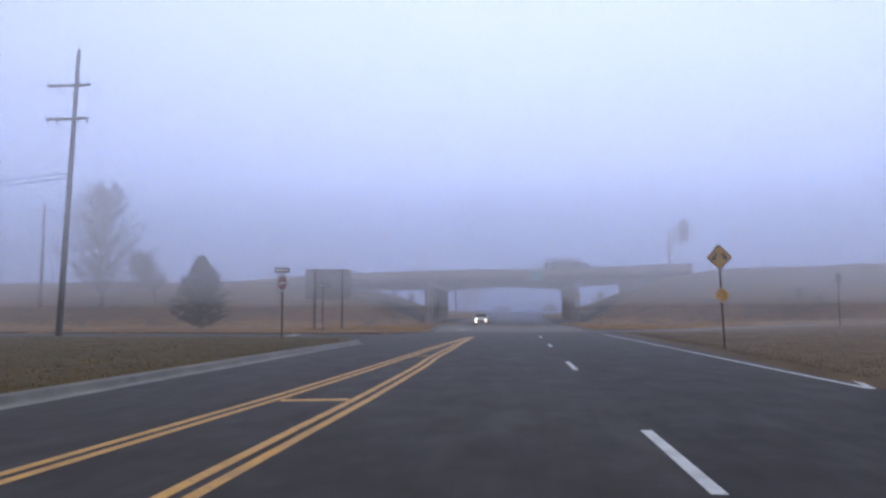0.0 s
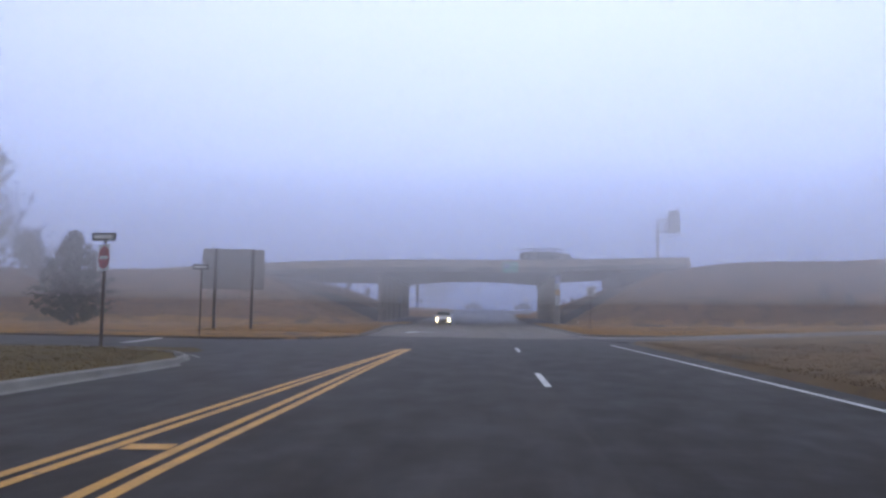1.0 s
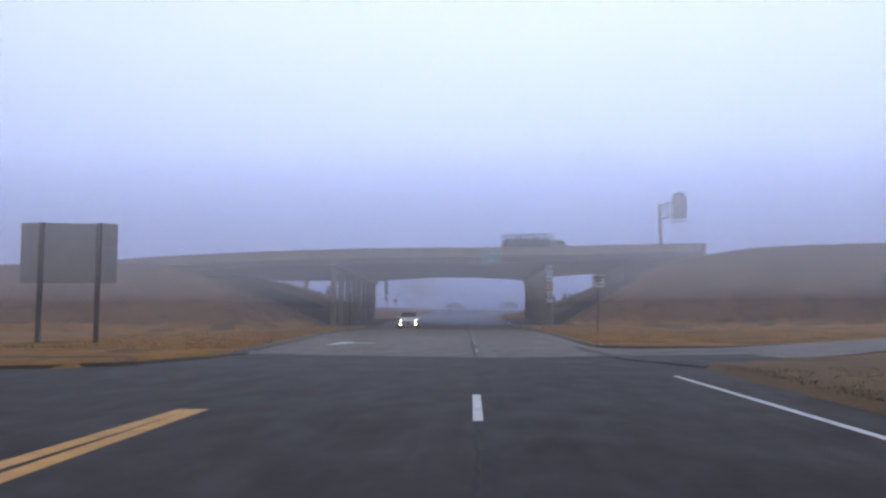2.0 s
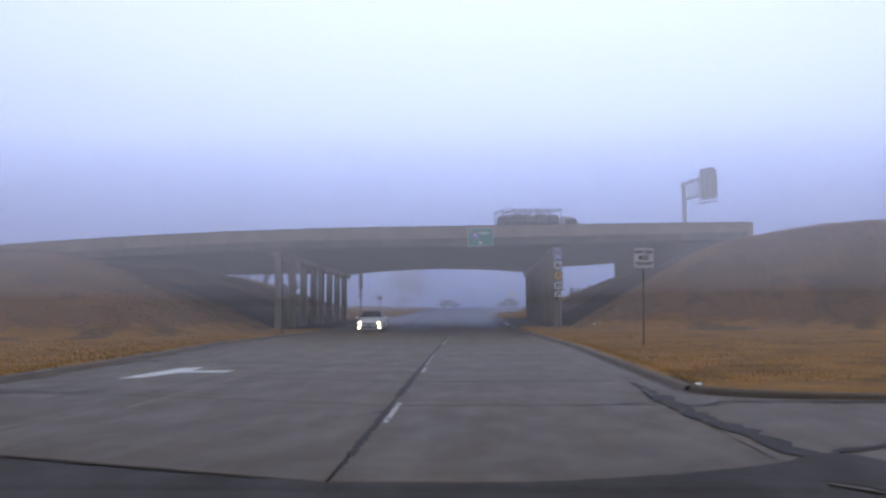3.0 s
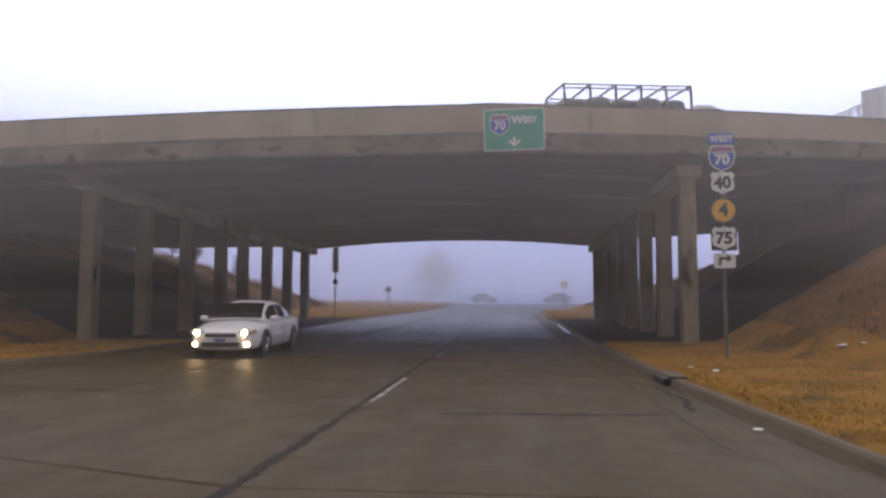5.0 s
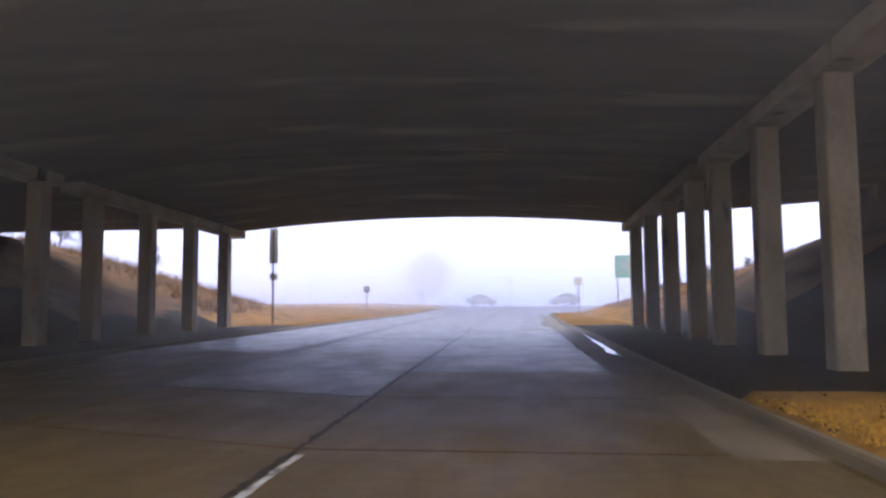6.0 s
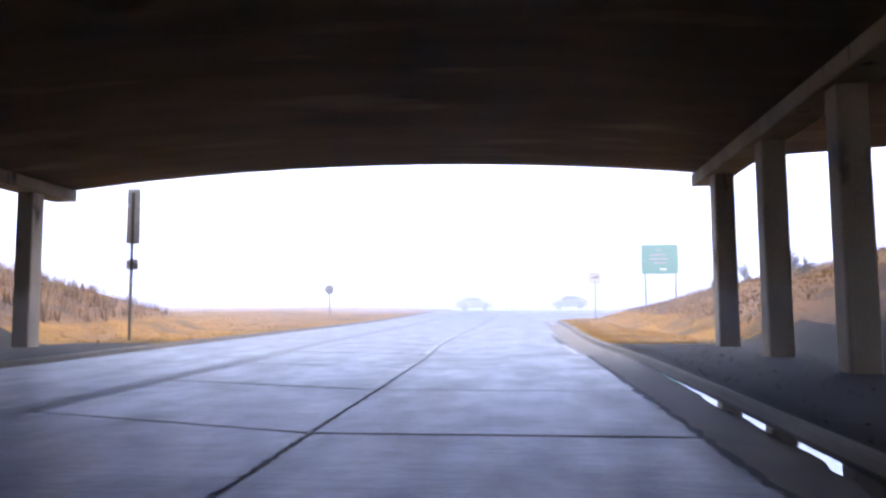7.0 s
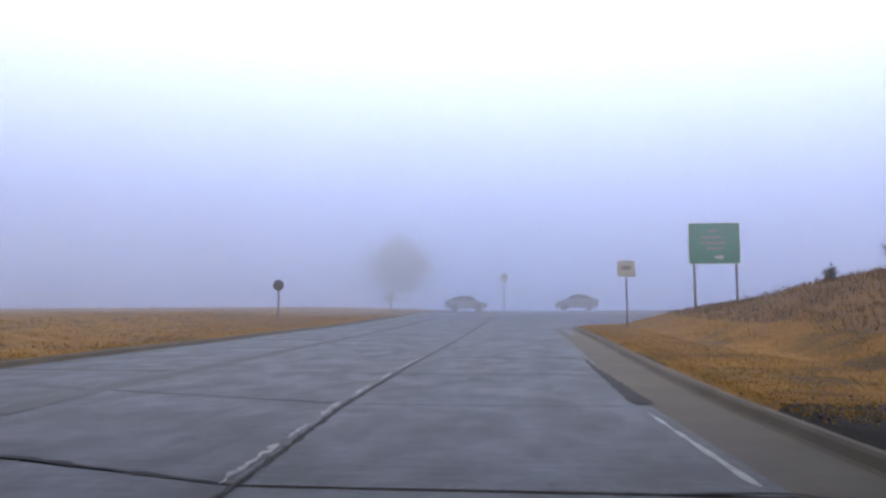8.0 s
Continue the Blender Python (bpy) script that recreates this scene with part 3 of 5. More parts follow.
for k in range(-6, 4):
    y0 = 7.87 + 12.19 * k
    painted("lane_dash", [(line_x(y) - 0.02, y) for y in np.linspace(y0, y0 + 3.05, 5)], 0.13, WHITE_PAINT, "white painted lane dash on dark asphalt", "lane marking", "white lane dashes")
for y0, y1 in ((61.2, 63.2), (69.0, 70.4), (83.6, 88.0), (93.4, 97.0), (103.4, 105.2)):
    painted("worn_lane_dash", [(line_x(y) + 0.11, y) for y in np.linspace(y0, y1, 6)], lambda i: 0.06 + 0.03 * (i % 2), WORN_PAINT, "worn white lane dash beside the tarred joint", "lane marking", "worn lane dashes", 0.005)
for i, (y0, y1, off, w) in enumerate(((133.45, 135.2, -0.13, 0.14), (135.3, 136.3, -0.12, 0.07), (136.9, 138.3, -0.12, 0.15), (139.0, 140.6, -0.11, 0.08), (141.3, 142.6, -0.10, 0.13), (143.2, 146.5, -0.10, 0.08))):
    rng = random.Random(300 + i)
    run = np.arange(y0, y1, 0.09)
    ws = [0.75 * w * rng.uniform(0.15, 1.2) * min(1, (k + 1) / 4, (len(run) - k) / 4) for k in range(len(run))]
    painted("worn_lane_dash", [(line_x(y) + off + rng.uniform(-0.02, 0.02), y) for y in run], lambda k: ws[k], WORN_PAINT, "flaked white paint beside the tarred joint", "lane marking", "worn lane dashes", 0.005)
painted("worn_edge_line", [(line_x(y) + 3.80, y) for y in np.arange(133.7, 137.4, 0.3)], lambda i: 0.055 - 0.003 * i + 0.02 * ((i * 5) % 3), WORN_PAINT, "worn pale edge line on the slab's outer edge", "lane marking", z=0.005)
painted("worn_yellow_line", [(-3.45 - 0.014 * (y - 64), y) for y in np.arange(62.5, 73, 0.5)], lambda i: 0.05 + 0.03 * ((i * 7) % 4) / 3, YELLOW_WORN, "worn yellow line fading out on the concrete", "lane marking", z=0.005)
painted("worn_lane_dash", [(line_x(y) + 0.075, y) for y in np.arange(71.0, 76.0, 0.2)], lambda i: 0.015 + 0.03 * ((i * 7) % 5) / 4, WORN_PAINT, "flaked white paint beside the tarred joint", "lane marking", "worn lane dashes", 0.005)
LEFT_PAIR = ((-120, -8, 0, 8, 14, 19, 25, 35, 45, 47), (-6.5, -5.0, -4.65, -4.28, -3.98, -3.83, -3.72, -3.56, -3.34, -3.30))
RIGHT_PAIR = ((-120, 14, 21, 25, 29, 35, 45, 47), (-2.66, -2.66, -2.76, -2.93, -2.97, -3.07, -3.15, -3.17))
for pair in (LEFT_PAIR, RIGHT_PAIR):
    for off in (-0.115, 0.115) if pair is LEFT_PAIR else (-0.02, 0.21):
        painted("yellow_line", [(lerp(y, *pair) + off * min(1.0, max(0.45, (52 - y) / 22)), y) for y in np.arange(-118, 47, 1.5)], 0.125, YELLOW_PAINT, "yellow painted line of a double centre marking", "lane marking", "yellow centre lines")
for y in (-10.6, 1.5, 13.55, 25.6, 35.8):
    a, b = lerp(y, *LEFT_PAIR) + 0.22, lerp(y, *RIGHT_PAIR) - 0.10
    if b - a > 0.25:
        skew = 0.12 * min(1.0, (b - a) / 1.2) if b - a > 0.6 else 0.02
        painted("yellow_crossbar", [(a, y - skew), ((a + b) / 2, y), (b, y + skew)], 0.30, YELLOW_PAINT, "yellow painted bar across the median strip", "lane marking", "yellow bars", 0.0075)
edge = [(lerp(y, (16, 21, 30, 38, 51.5), (5.88, 5.70, 5.42, 5.25, 4.85)), y) for y in np.arange(16.0, 51.6, 0.75)]
painted("edge_line", edge, 0.13, WHITE_PAINT, "white painted line along the asphalt edge", "lane marking")
painted("edge_line_hook", [(5.90, 15.95), (6.15, 17.0), (6.38, 18.0)], 0.13, WHITE_PAINT, "white painted hook at the end of the edge line", "lane marking", z=0.0075)
painted("stop_line", [(-14.55, 47.3), (-15.4, 51.7), (-15.9, 53.4)], 0.5, WORN_PAINT, "faded white stop line across the side road", "lane marking")
bm = bmesh.new()
arrow = [(-6.05, 67.6), (-5.62, 67.95), (-5.30, 69.2), (-4.25, 69.15), (-4.22, 69.75), (-5.28, 69.75), (-5.40, 70.9), (-5.85, 70.7), (-6.0, 69.4)]
vs = [bm.verts.new((x, y, road_z(69.6) + 0.012)) for x, y in arrow]
bm.faces.new(vs)
bm.normal_update()
tagged(part("turn_arrow", bm, WHITE_PAINT), "white painted left-turn arrow on the concrete", "lane marking")

# ---- tarred cracks ----
def crack(pts, width, seed, rough=0.05, step=0.18):
    rng = random.Random(seed)
    out = []
    for (x0, y0), (x1, y1) in zip(pts[:-1], pts[1:]):
        k = max(2, int(math.hypot(x1 - x0, y1 - y0) / step))
        for i in range(k):
            f = i / k
            out.append((x0 + (x1 - x0) * f + rng.uniform(-rough, rough), y0 + (y1 - y0) * f + rng.uniform(-rough, rough)))
    out.append(pts[-1])
    ws = [width * rng.uniform(0.35, 1.3) for _ in out]
    return strip(out, lambda i: ws[i], lambda x, y: 0.0045 + (0.018 + 0.012 * max(0, x - 4.4) if x > 4.35 and y < 65 else 0))


def seam(bm, label="black tar filling a crack in the concrete"):
    return tagged(part("tar_seam", bm, TAR), label, "road crack", "tarred cracks")


for i, (y0, y1, w) in enumerate(((58.4, 64, 0.10), (64, 72, 0.15), (72, 84, 0.11), (84, 96, 0.13), (96, 108, 0.09), (108, 122, 0.07), (122, 134, 0.06), (134, 141, 0.09), (141, 160, 0.10), (160, 215, 0.12))):
    seam(crack([(line_x(y) + 0.01, y) for y in np.arange(y0, y1 + 0.1, 1.0)], w * 0.9, 10 + i, 0.026, 0.10))
seam(crack([(4.53, 66.3), (4.50, 64.0)], 0.12, 30, 0.03))
seam(crack([(4.50, 64.0), (4.48, 62.6), (4.49, 61.2), (4.60, 60.6), (4.66, 59.9), (4.70, 59.2), (4.80, 58.8)], 0.30, 31, 0.04))
seam(crack([(2.0, 62.85), (3.4, 62.8)], 0.05, 132, 0.02))
seam(crack([(3.4, 62.8), (4.2, 63.15), (4.5, 63.2)], 0.18, 32, 0.03))
seam(crack([(4.55, 62.6), (4.8, 62.6), (5.2, 63.0), (5.75, 62.97), (6.4, 62.8), (7.6, 62.7)], 0.22, 33, 0.03))
seam(crack([(5.0, 59.1), (5.6, 59.4), (7.5, 60.6), (11, 62.0)], 0.18, 34, 0.04))
seam(crack([(5.1, 58.2), (5.2, 56.2), (5.5, 54)], 0.06, 35, 0.05))
seam(crack([(-0.7, 66.9), (0.9, 66.7), (3.6, 66.75)], 0.05, 36, 0.03))
seam(crack([(2.6, 66.75), (3.7, 66.85)], 0.08, 37, 0.06))
seam(crack([(0.3, 71.0), (1.0, 71.05)], 0.07, 38, 0.05))
seam(crack([(-0.35, 75.2), (0.05, 75.1), (0.5, 75.0)], 0.06, 39, 0.03))
seam(crack([(3.0, 75.5), (3.6, 75.65), (4.2, 75.8), (4.75, 75.85)], 0.10, 40, 0.05, 0.12))
seam(crack([(3.75, 80.1), (4.0, 80.25), (4.35, 80.3)], 0.14, 41, 0.05, 0.1))
seam(crack([(3.0, 83.95), (3.8, 84.0), (4.4, 84.1), (5.0, 84.15)], 0.07, 141, 0.04, 0.12))
seam(crack([(1.8, 88.0), (2.9, 88.05), (3.5, 88.0)], 0.12, 42, 0.05))
seam(crack([(0.8, 92.3), (2.0, 92.4), (3.2, 92.5)], 0.09, 43, 0.05))
seam(crack([(x, 133.4 + 0.36 * (line_x(133.4) - x)) for x in (-5.9, -4.3, -3.2, -2.3, -1.7)], 0.10, 44, 0.02))
rng = random.Random(45)
wedge = [(line_x(y) + 3.93 - 0.012 * (y - 138) + rng.uniform(-0.03, 0.03), y) for y in np.arange(138.1, 146, 0.3)]
seam(strip(wedge, lambda i: max(0.05, 0.30 - 0.009 * i) * (0.8 + 0.3 * ((i * 7) % 5) / 4), 0.006), "dark broken joint between slab and gutter")
seam(crack([(1.2, 133.42), (1.9, 133.46), (2.35, 133.5), (2.7, 133.3)], 0.07, 145, 0.03))
seam(crack([(line_x(y) + 3.98, y) for y in (118, 124, 129, 133)], 0.12, 46, 0.03))
seam(crack([(line_x(y) + lerp(y, (84, 90, 95, 99, 104), (4.25, 3.98, 3.97, 4.05, 3.97)), y) for y in np.arange(90, 104, 1.0)], 0.022, 47, 0.03))
seam(crack([(3.55, 96.6), (3.9, 95.6), (4.0, 94.2), (3.85, 92.9)], 0.10, 48, 0.05))
for i, (y0, y1) in enumerate(((100, 116), (116, 132), (132, 148), (148, 176))):
    rng = random.Random(500 + i)
    run = np.arange(y0, y1 + 0.1, 0.5)
    ws = [rng.uniform(0.42, 0.60) * (0.5 if i == 3 else 1) for _ in run]
    tagged(part("damp_band", strip([(line_x(y) - 4.22 + rng.uniform(-0.04, 0.04), y) for y in run], lambda k: ws[k], 0.0065), DAMP), "damp dark band along the lane joint", "stain", "damp bands")
for i, (y0, y1) in enumerate(((100, 118), (118, 142), (142, 190))):
    seam(crack([(line_x(y) - 4.4, y) for y in np.arange(y0, y1 + 0.1, 2.0)], 0.10, 51 + i, 0.02))
seam(crack([(line_x(y) - 0.04, y) for y in np.arange(32, 58, 1.0)], 0.05, 60, 0.03), "dark joint line along the asphalt lanes")

# ---- signs ----
def slab_of(outline, y0, depth):
    """A plate in the xz plane whose face looks to -y at y0."""
    bm = bmesh.new()
    f = [bm.verts.new((x, y0, z)) for x, z in outline]
    b = [bm.verts.new((x, y0 + depth, z)) for x, z in outline]
    bm.faces.new(f)
    bm.faces.new(b[::-1])
    for i in range(len(f)):
        j = (i + 1) % len(f)
        bm.faces.new((f[i], b[i], b[j], f[j]))
    bmesh.ops.recalc_face_normals(bm, faces=bm.faces)
    return bm


def rect(cx, cz, w, h, r=0.04, seg=4):
    out = []
    for sx, sz, a0 in ((1, 1, 0), (-1, 1, 90), (-1, -1, 180), (1, -1, 270)):
        for i in range(seg + 1):
            a = radians(a0 + 90 * i / seg)
            out.append((cx + sx * (w / 2 - r) + r * math.cos(a), cz + sz * (h / 2 - r) + r * math.sin(a)))
    return out


def ring(cx, cz, r, seg=28, wobble=0.0, teeth=0):
    return [(cx + (r + wobble * math.cos(teeth * 2 * math.pi * i / seg)) * math.cos(2 * math.pi * i / seg), cz + (r + wobble * math.cos(teeth * 2 * math.pi * i / seg)) * math.sin(2 * math.pi * i / seg)) for i in range(seg)]


def lettering(parent, text, cx, cz, height, y, mat, width=None):
    cu = bpy.data.curves.new("lettering", "FONT")
    cu.body, cu.size, cu.align_x, cu.align_y, cu.extrude, cu.offset = text, height * 1.38, "CENTER", "CENTER", 0.0015, 0.011 * height / 0.2
    tmp = new("lettering_source", cu)
    me = bpy.data.meshes.new_from_object(tmp)
    bpy.data.objects.remove(tmp)
    me.materials.append(mat)
    ob = new("lettering", me)
    ob.parent = parent
    w = max(v.co.x for v in me.vertices) - min(v.co.x for v in me.vertices)
    ob.matrix_local = pose(cx, y, cz, 90, 0, 0) @ Matrix.Diagonal((width / w if width else 1, 1, 1, 1))
    return ob


def post(parent, z0, z1, x=0.0, r=0.035, mat=None, y=0.03):
    bm = bmesh.new()
    box(bm, x - r, y, z0, x + r, y + 2 * r, z1, r * 0.3)
    return part("post", bm, mat or RUST_POST, parent)


SHIELD = [(-0.24, 0.27), (-0.12, 0.30), (0, 0.27), (0.12, 0.30), (0.24, 0.27), (0.29, 0.12), (0.285, -0.02), (0.24, -0.15), (0.15, -0.24), (0, -0.30), (-0.15, -0.24), (-0.24, -0.15), (-0.285, -0.02), (-0.29, 0.12)]
US_SHIELD = [(-0.22, 0.28), (-0.12, 0.25), (0, 0.29), (0.12, 0.25), (0.22, 0.28), (0.29, 0.19), (0.25, 0.08), (0.29, -0.06), (0.25, -0.18), (0.12, -0.23), (0, -0.29), (-0.12, -0.23), (-0.25, -0.18), (-0.29, -0.06), (-0.25, 0.08), (-0.29, 0.19)]


def moved(outline, cx, cz, k=1.0):
    return [(cx + x * k, cz + z * k) for x, z in outline]


def interstate(parent, cx, cz, k, y=0.0):
    s = part("shield", slab_of(moved(SHIELD, cx, cz, k * 1.06), y, 0.006), SIGN_WHITE, parent, "white-edged highway shield")
    part("field", slab_of(moved([(-0.275, 0.135), (0.275, 0.135), (0.275, -0.02), (0.23, -0.145), (0.145, -0.23), (0, -0.29), (-0.145, -0.23), (-0.23, -0.145), (-0.275, -0.02)], cx, cz, k), y - 0.004, 0.003), SIGN_BLUE, s, "blue field")
    part("band", slab_of(moved([(-0.23, 0.26), (-0.12, 0.285), (0, 0.257), (0.12, 0.285), (0.23, 0.26), (0.272, 0.155), (-0.272, 0.155)], cx, cz, k), y - 0.004, 0.003), FADED_RED, s, "faded red band")
    lettering(s, "70", cx, cz - 0.04 * k, 0.25 * k, y - 0.007, SIGN_WHITE)
    return s


# route assembly beside the road
g = road_z(101.8)
routes = thing("route_signs", pose(6.47, 101.76, g + 0.1), "stack of highway route markers with a turn arrow on one post", "road sign")
post(routes, -0.2, 5.15, mat=STEEL)
w = part("banner", slab_of(rect(0, 5.27, 0.60, 0.28), 0, 0.006), SIGN_BLUE, routes, "blue banner")
lettering(w, "WEST", 0, 5.27, 0.15, -0.005, SIGN_WHITE)
interstate(routes, 0, 4.80, 1.02)
for num, cz in (("40", 4.20), ("75", 2.86)):
    blk = part("marker", slab_of(rect(0, cz, 0.60, 0.60), 0, 0.006), SIGN_BLACK, routes, "black square marker")
    part("field", slab_of(moved(US_SHIELD, 0, cz, 0.98), -0.004, 0.003), SIGN_WHITE, blk, "white shield")
    lettering(blk, num, 0, cz - 0.01, 0.28, -0.007, SIGN_BLACK)
blk = part("marker", slab_of(rect(0, 3.53, 0.60, 0.60), 0, 0.006), SIGN_BLACK, routes, "black square marker")
part("field", slab_of(ring(0, 3.53, 0.275, 60, 0.016, 15), -0.004, 0.003), SIGN_YELLOW, blk, "yellow sunflower disc")
lettering(blk, "4", 0, 3.53, 0.30, -0.007, SIGN_BLACK)
arr = part("arrow_plate", slab_of(rect(0, 2.32, 0.50, 0.36), 0, 0.006), SIGN_WHITE, routes, "white arrow plate")
part("arrow", slab_of([(-0.14, 2.20), (-0.08, 2.20), (-0.08, 2.34), (0.05, 2.34), (0.05, 2.27), (0.18, 2.37), (0.05, 2.47), (0.05, 2.40), (-0.14, 2.40)], -0.004, 0.003), SIGN_BLACK, arr)

# green guide sign fixed to the parapet
guide = thing("guide_sign", pose(1.40, BRIDGE_NEAR - 0.30, 6.60, 0, -1.0, 0), "green highway guide sign bolted to the bridge parapet", "road sign")
board = part("panel", slab_of(rect(0, 0, 1.80, 1.26, 0.08), 0, 0.02), SIGN_WHITE, guide, "white-bordered panel")
part("face", slab_of(rect(0, 0, 1.74, 1.20, 0.07), -0.004, 0.003), SIGN_GREEN, board, "green face")
interstate(guide, -0.42, 0.16, 1.0, -0.012)
lettering(guide, "W", 0.10, 0.28, 0.24, -0.008, SIGN_WHITE)
lettering(guide, "EST", 0.48, 0.265, 0.19, -0.008, SIGN_WHITE)
part("arrow", slab_of([(-0.035, -0.22), (0.035, -0.22), (0.035, -0.38), (0.17, -0.29), (0.17, -0.37), (0, -0.52), (-0.17, -0.37), (-0.17, -0.29), (-0.035, -0.38)], -0.008, 0.003), SIGN_WHITE, guide)
for x in (-0.6, 0.6):
    bm = bmesh.new()
    box(bm, x - 0.04, 0.02, -0.5, x + 0.04, 0.22, 0.55)
    part("bracket", bm, STEEL, guide)

# right lane sign
lane_sign = thing("lane_sign", pose(7.22, 78.5, road_z(78.5) + 0.1, 0, 1.5, 0), "white regulatory sign with black words on a thin post", "road sign")
post(lane_sign, -0.3, 3.3, r=0.025)
b = part("panel", slab_of(rect(0, 3.06, 0.72, 0.74, 0.05), 0, 0.006), SIGN_BLACK, lane_sign, "black-bordered panel")
part("face", slab_of(rect(0, 3.06, 0.69, 0.71, 0.045), -0.004, 0.003), SIGN_WHITE, b)
lettering(b, "RIGHT LANE", 0, 3.26, 0.115, -0.007, SIGN_BLACK, 0.60)
lettering(b, "MUST", 0, 3.06, 0.150, -0.007, SIGN_BLACK, 0.36)
lettering(b, "TURN RIGHT", 0, 2.85, 0.115, -0.007, SIGN_BLACK, 0.60)

# warning diamond with an object marker below
dia = thing("warning_sign", pose(6.65, 28.67, road_z(28.7) + 0.02, 0, -1.6, 0), "yellow diamond sign with two arrows above a reflector diamond", "road sign")
post(dia, -0.25, 3.2, r=0.028)
d1 = part("panel", slab_of([(0, 3.64), (0.44, 3.19), (0, 2.74), (-0.44, 3.19)], 0, 0.006), SIGN_BLACK, dia, "black-edged panel")
part("face", slab_of([(0, 3.60), (0.40, 3.19), (0, 2.78), (-0.40, 3.19)], -0.004, 0.003), SIGN_YELLOW, d1, "yellow face")
for sx in (-1, 1):
    part("arrow", slab_of([(sx * x, z) for x, z in ((0.05, 3.31), (0.12, 3.34), (0.17, 3.22), (0.22, 3.25), (0.25, 3.07), (0.10, 3.13), (0.14, 3.17))], -0.008, 0.003), SIGN_BLACK, d1)
d2 = part("object_marker", slab_of([(0, 2.18), (0.27, 1.89), (0, 1.60), (-0.27, 1.89)], 0, 0.006), SIGN_YELLOW, dia, "small yellow diamond")
for i, (x, z) in enumerate(((0, 1.89), (0, 2.10), (0, 1.68), (0.19, 1.89), (-0.19, 1.89), (-0.10, 1.99), (-0.09, 1.78))):
    part("reflector", slab_of(ring(x, z, 0.028, 10), -0.006, 0.004), SIGN_WHITE, d2, "round reflector")


def one_way(parent, cz, w=0.90, h=0.30, y=-0.05):
    p = part("one_way_plate", slab_of(rect(0, cz, w, h, 0.03), y, 0.006), SIGN_BLACK, parent, "black one-way plate")
    part("arrow", slab_of([(-w * 0.42, cz - h * 0.22), (w * 0.20, cz - h * 0.22), (w * 0.20, cz - h * 0.38), (w * 0.43, cz), (w * 0.20, cz + h * 0.38), (w * 0.20, cz + h * 0.22), (-w * 0.42, cz + h * 0.22)], y - 0.004, 0.003), SIGN_WHITE, p)


entry = thing("no_entry_sign", pose(-14.1, 44.6, road_z(44.6) + 0.05), "red and white no-entry sign under a one-way plate", "road sign")
post(entry, -0.2, 3.75, r=0.045)
one_way(entry, 3.85)
turned = part("no_entry_panel", slab_of(rect(0, 0, 0.90, 0.94, 0.03), 0, 0.006), SIGN_WHITE, entry, "white square panel")
turned.matrix_local = pose(0.03, -0.05, 3.10, 0, 0, -36)
part("disc", slab_of(ring(0, 0, 0.41, 32), -0.004, 0.003), SIGN_RED, turned, "red disc")
part("bar", slab_of(rect(0, 0, 0.62, 0.12, 0.01), -0.008, 0.003), SIGN_WHITE, turned)
back = part("sign_back", slab_of(rect(0, 0, 0.62, 0.92, 0.12), 0, 0.006), SIGN_BACK, entry, "grey back of a sign facing the side road")
back.matrix_local = pose(-0.05, 0.12, 3.10, 0, 0, -62)

small_way = thing("one_way_sign", pose(-14.2, 53.8, road_z(53.8) + 0.1), "black and white one-way plate on a thin post", "road sign")
post(small_way, -0.2, 3.2, r=0.03)
one_way(small_way, 3.28, 0.80, 0.26)

board = thing("roadside_board", pose(-17.35, 67.0, road_z(67) + 0.1, 0, 0, 12), "large grey sign board seen from behind on two posts", "road sign")
for i in range(5):
    bm = bmesh.new()
    box(bm, -2.0, 0.0, 2.62 + i * 0.53, 2.0, 0.03, 2.62 + i * 0.53 + 0.522, 0.006)
    part("panel", bm, SIGN_BACK, board)
for x in (-1.12, 1.25):
    bm = bmesh.new()
    box(bm, x - 0.09, -0.20, -0.4, x + 0.09, -0.004, 5.28, 0.01)
    part("post", bm, RUST_POST, board)

plate = thing("square_sign", pose(-9.98, 94.9, road_z(94.9) + 0.1, 0, 0, 0), "pale back of a traffic sign on a dark post", "road sign")
post(plate, -0.3, 2.95, r=0.035, y=-0.08)
part("panel", slab_of(rect(0, 2.52, 0.52, 0.82, 0.03), 0, 0.006), SIGN_BACK, plate, "pale grey panel")

backs = thing("route_sign_backs", pose(-12.88, 138.9, road_z(138.9) + 0.12), "grey backs of stacked route markers on one post", "road sign")
post(backs, -0.3, 5.2, r=0.04, y=-0.09)
for cz, ww, hh in ((5.22, 0.48, 0.24), (4.05, 0.50, 1.32), (2.66, 0.44, 0.36)):
    part("panel", slab_of(rect(0, cz, ww, hh, 0.04), 0, 0.006), SIGN_BACK, backs)
part("shield", slab_of(moved(SHIELD, 0, 4.90, 0.88), 0.008, 0.006), SIGN_BACK, backs)

green = thing("exit_sign", pose(9.82, 166.5, terrain_z(9.82, 166.5), 0, 0, 0), "green guide sign with white arrow on two steel posts", "road sign")
GZ = 5.18 - terrain_z(9.82, 166.5)
pn = part("panel", slab_of(rect(0, GZ, 2.50, 2.06, 0.09), 0, 0.03), SIGN_WHITE, green, "white-bordered panel")
part("face", slab_of(rect(0, GZ, 2.43, 1.99, 0.08), -0.004, 0.003), SIGN_GREEN, pn, "green face")
for dx, dz, ww in ((-0.05, 0.62, 0.42), (-0.12, 0.30, 1.05), (-0.05, 0.02, 1.25), (0.0, -0.25, 0.80)):
    part("text_bar", slab_of(rect(dx, GZ + dz, ww, 0.11, 0.03), -0.008, 0.003), SIGN_BACK, pn)
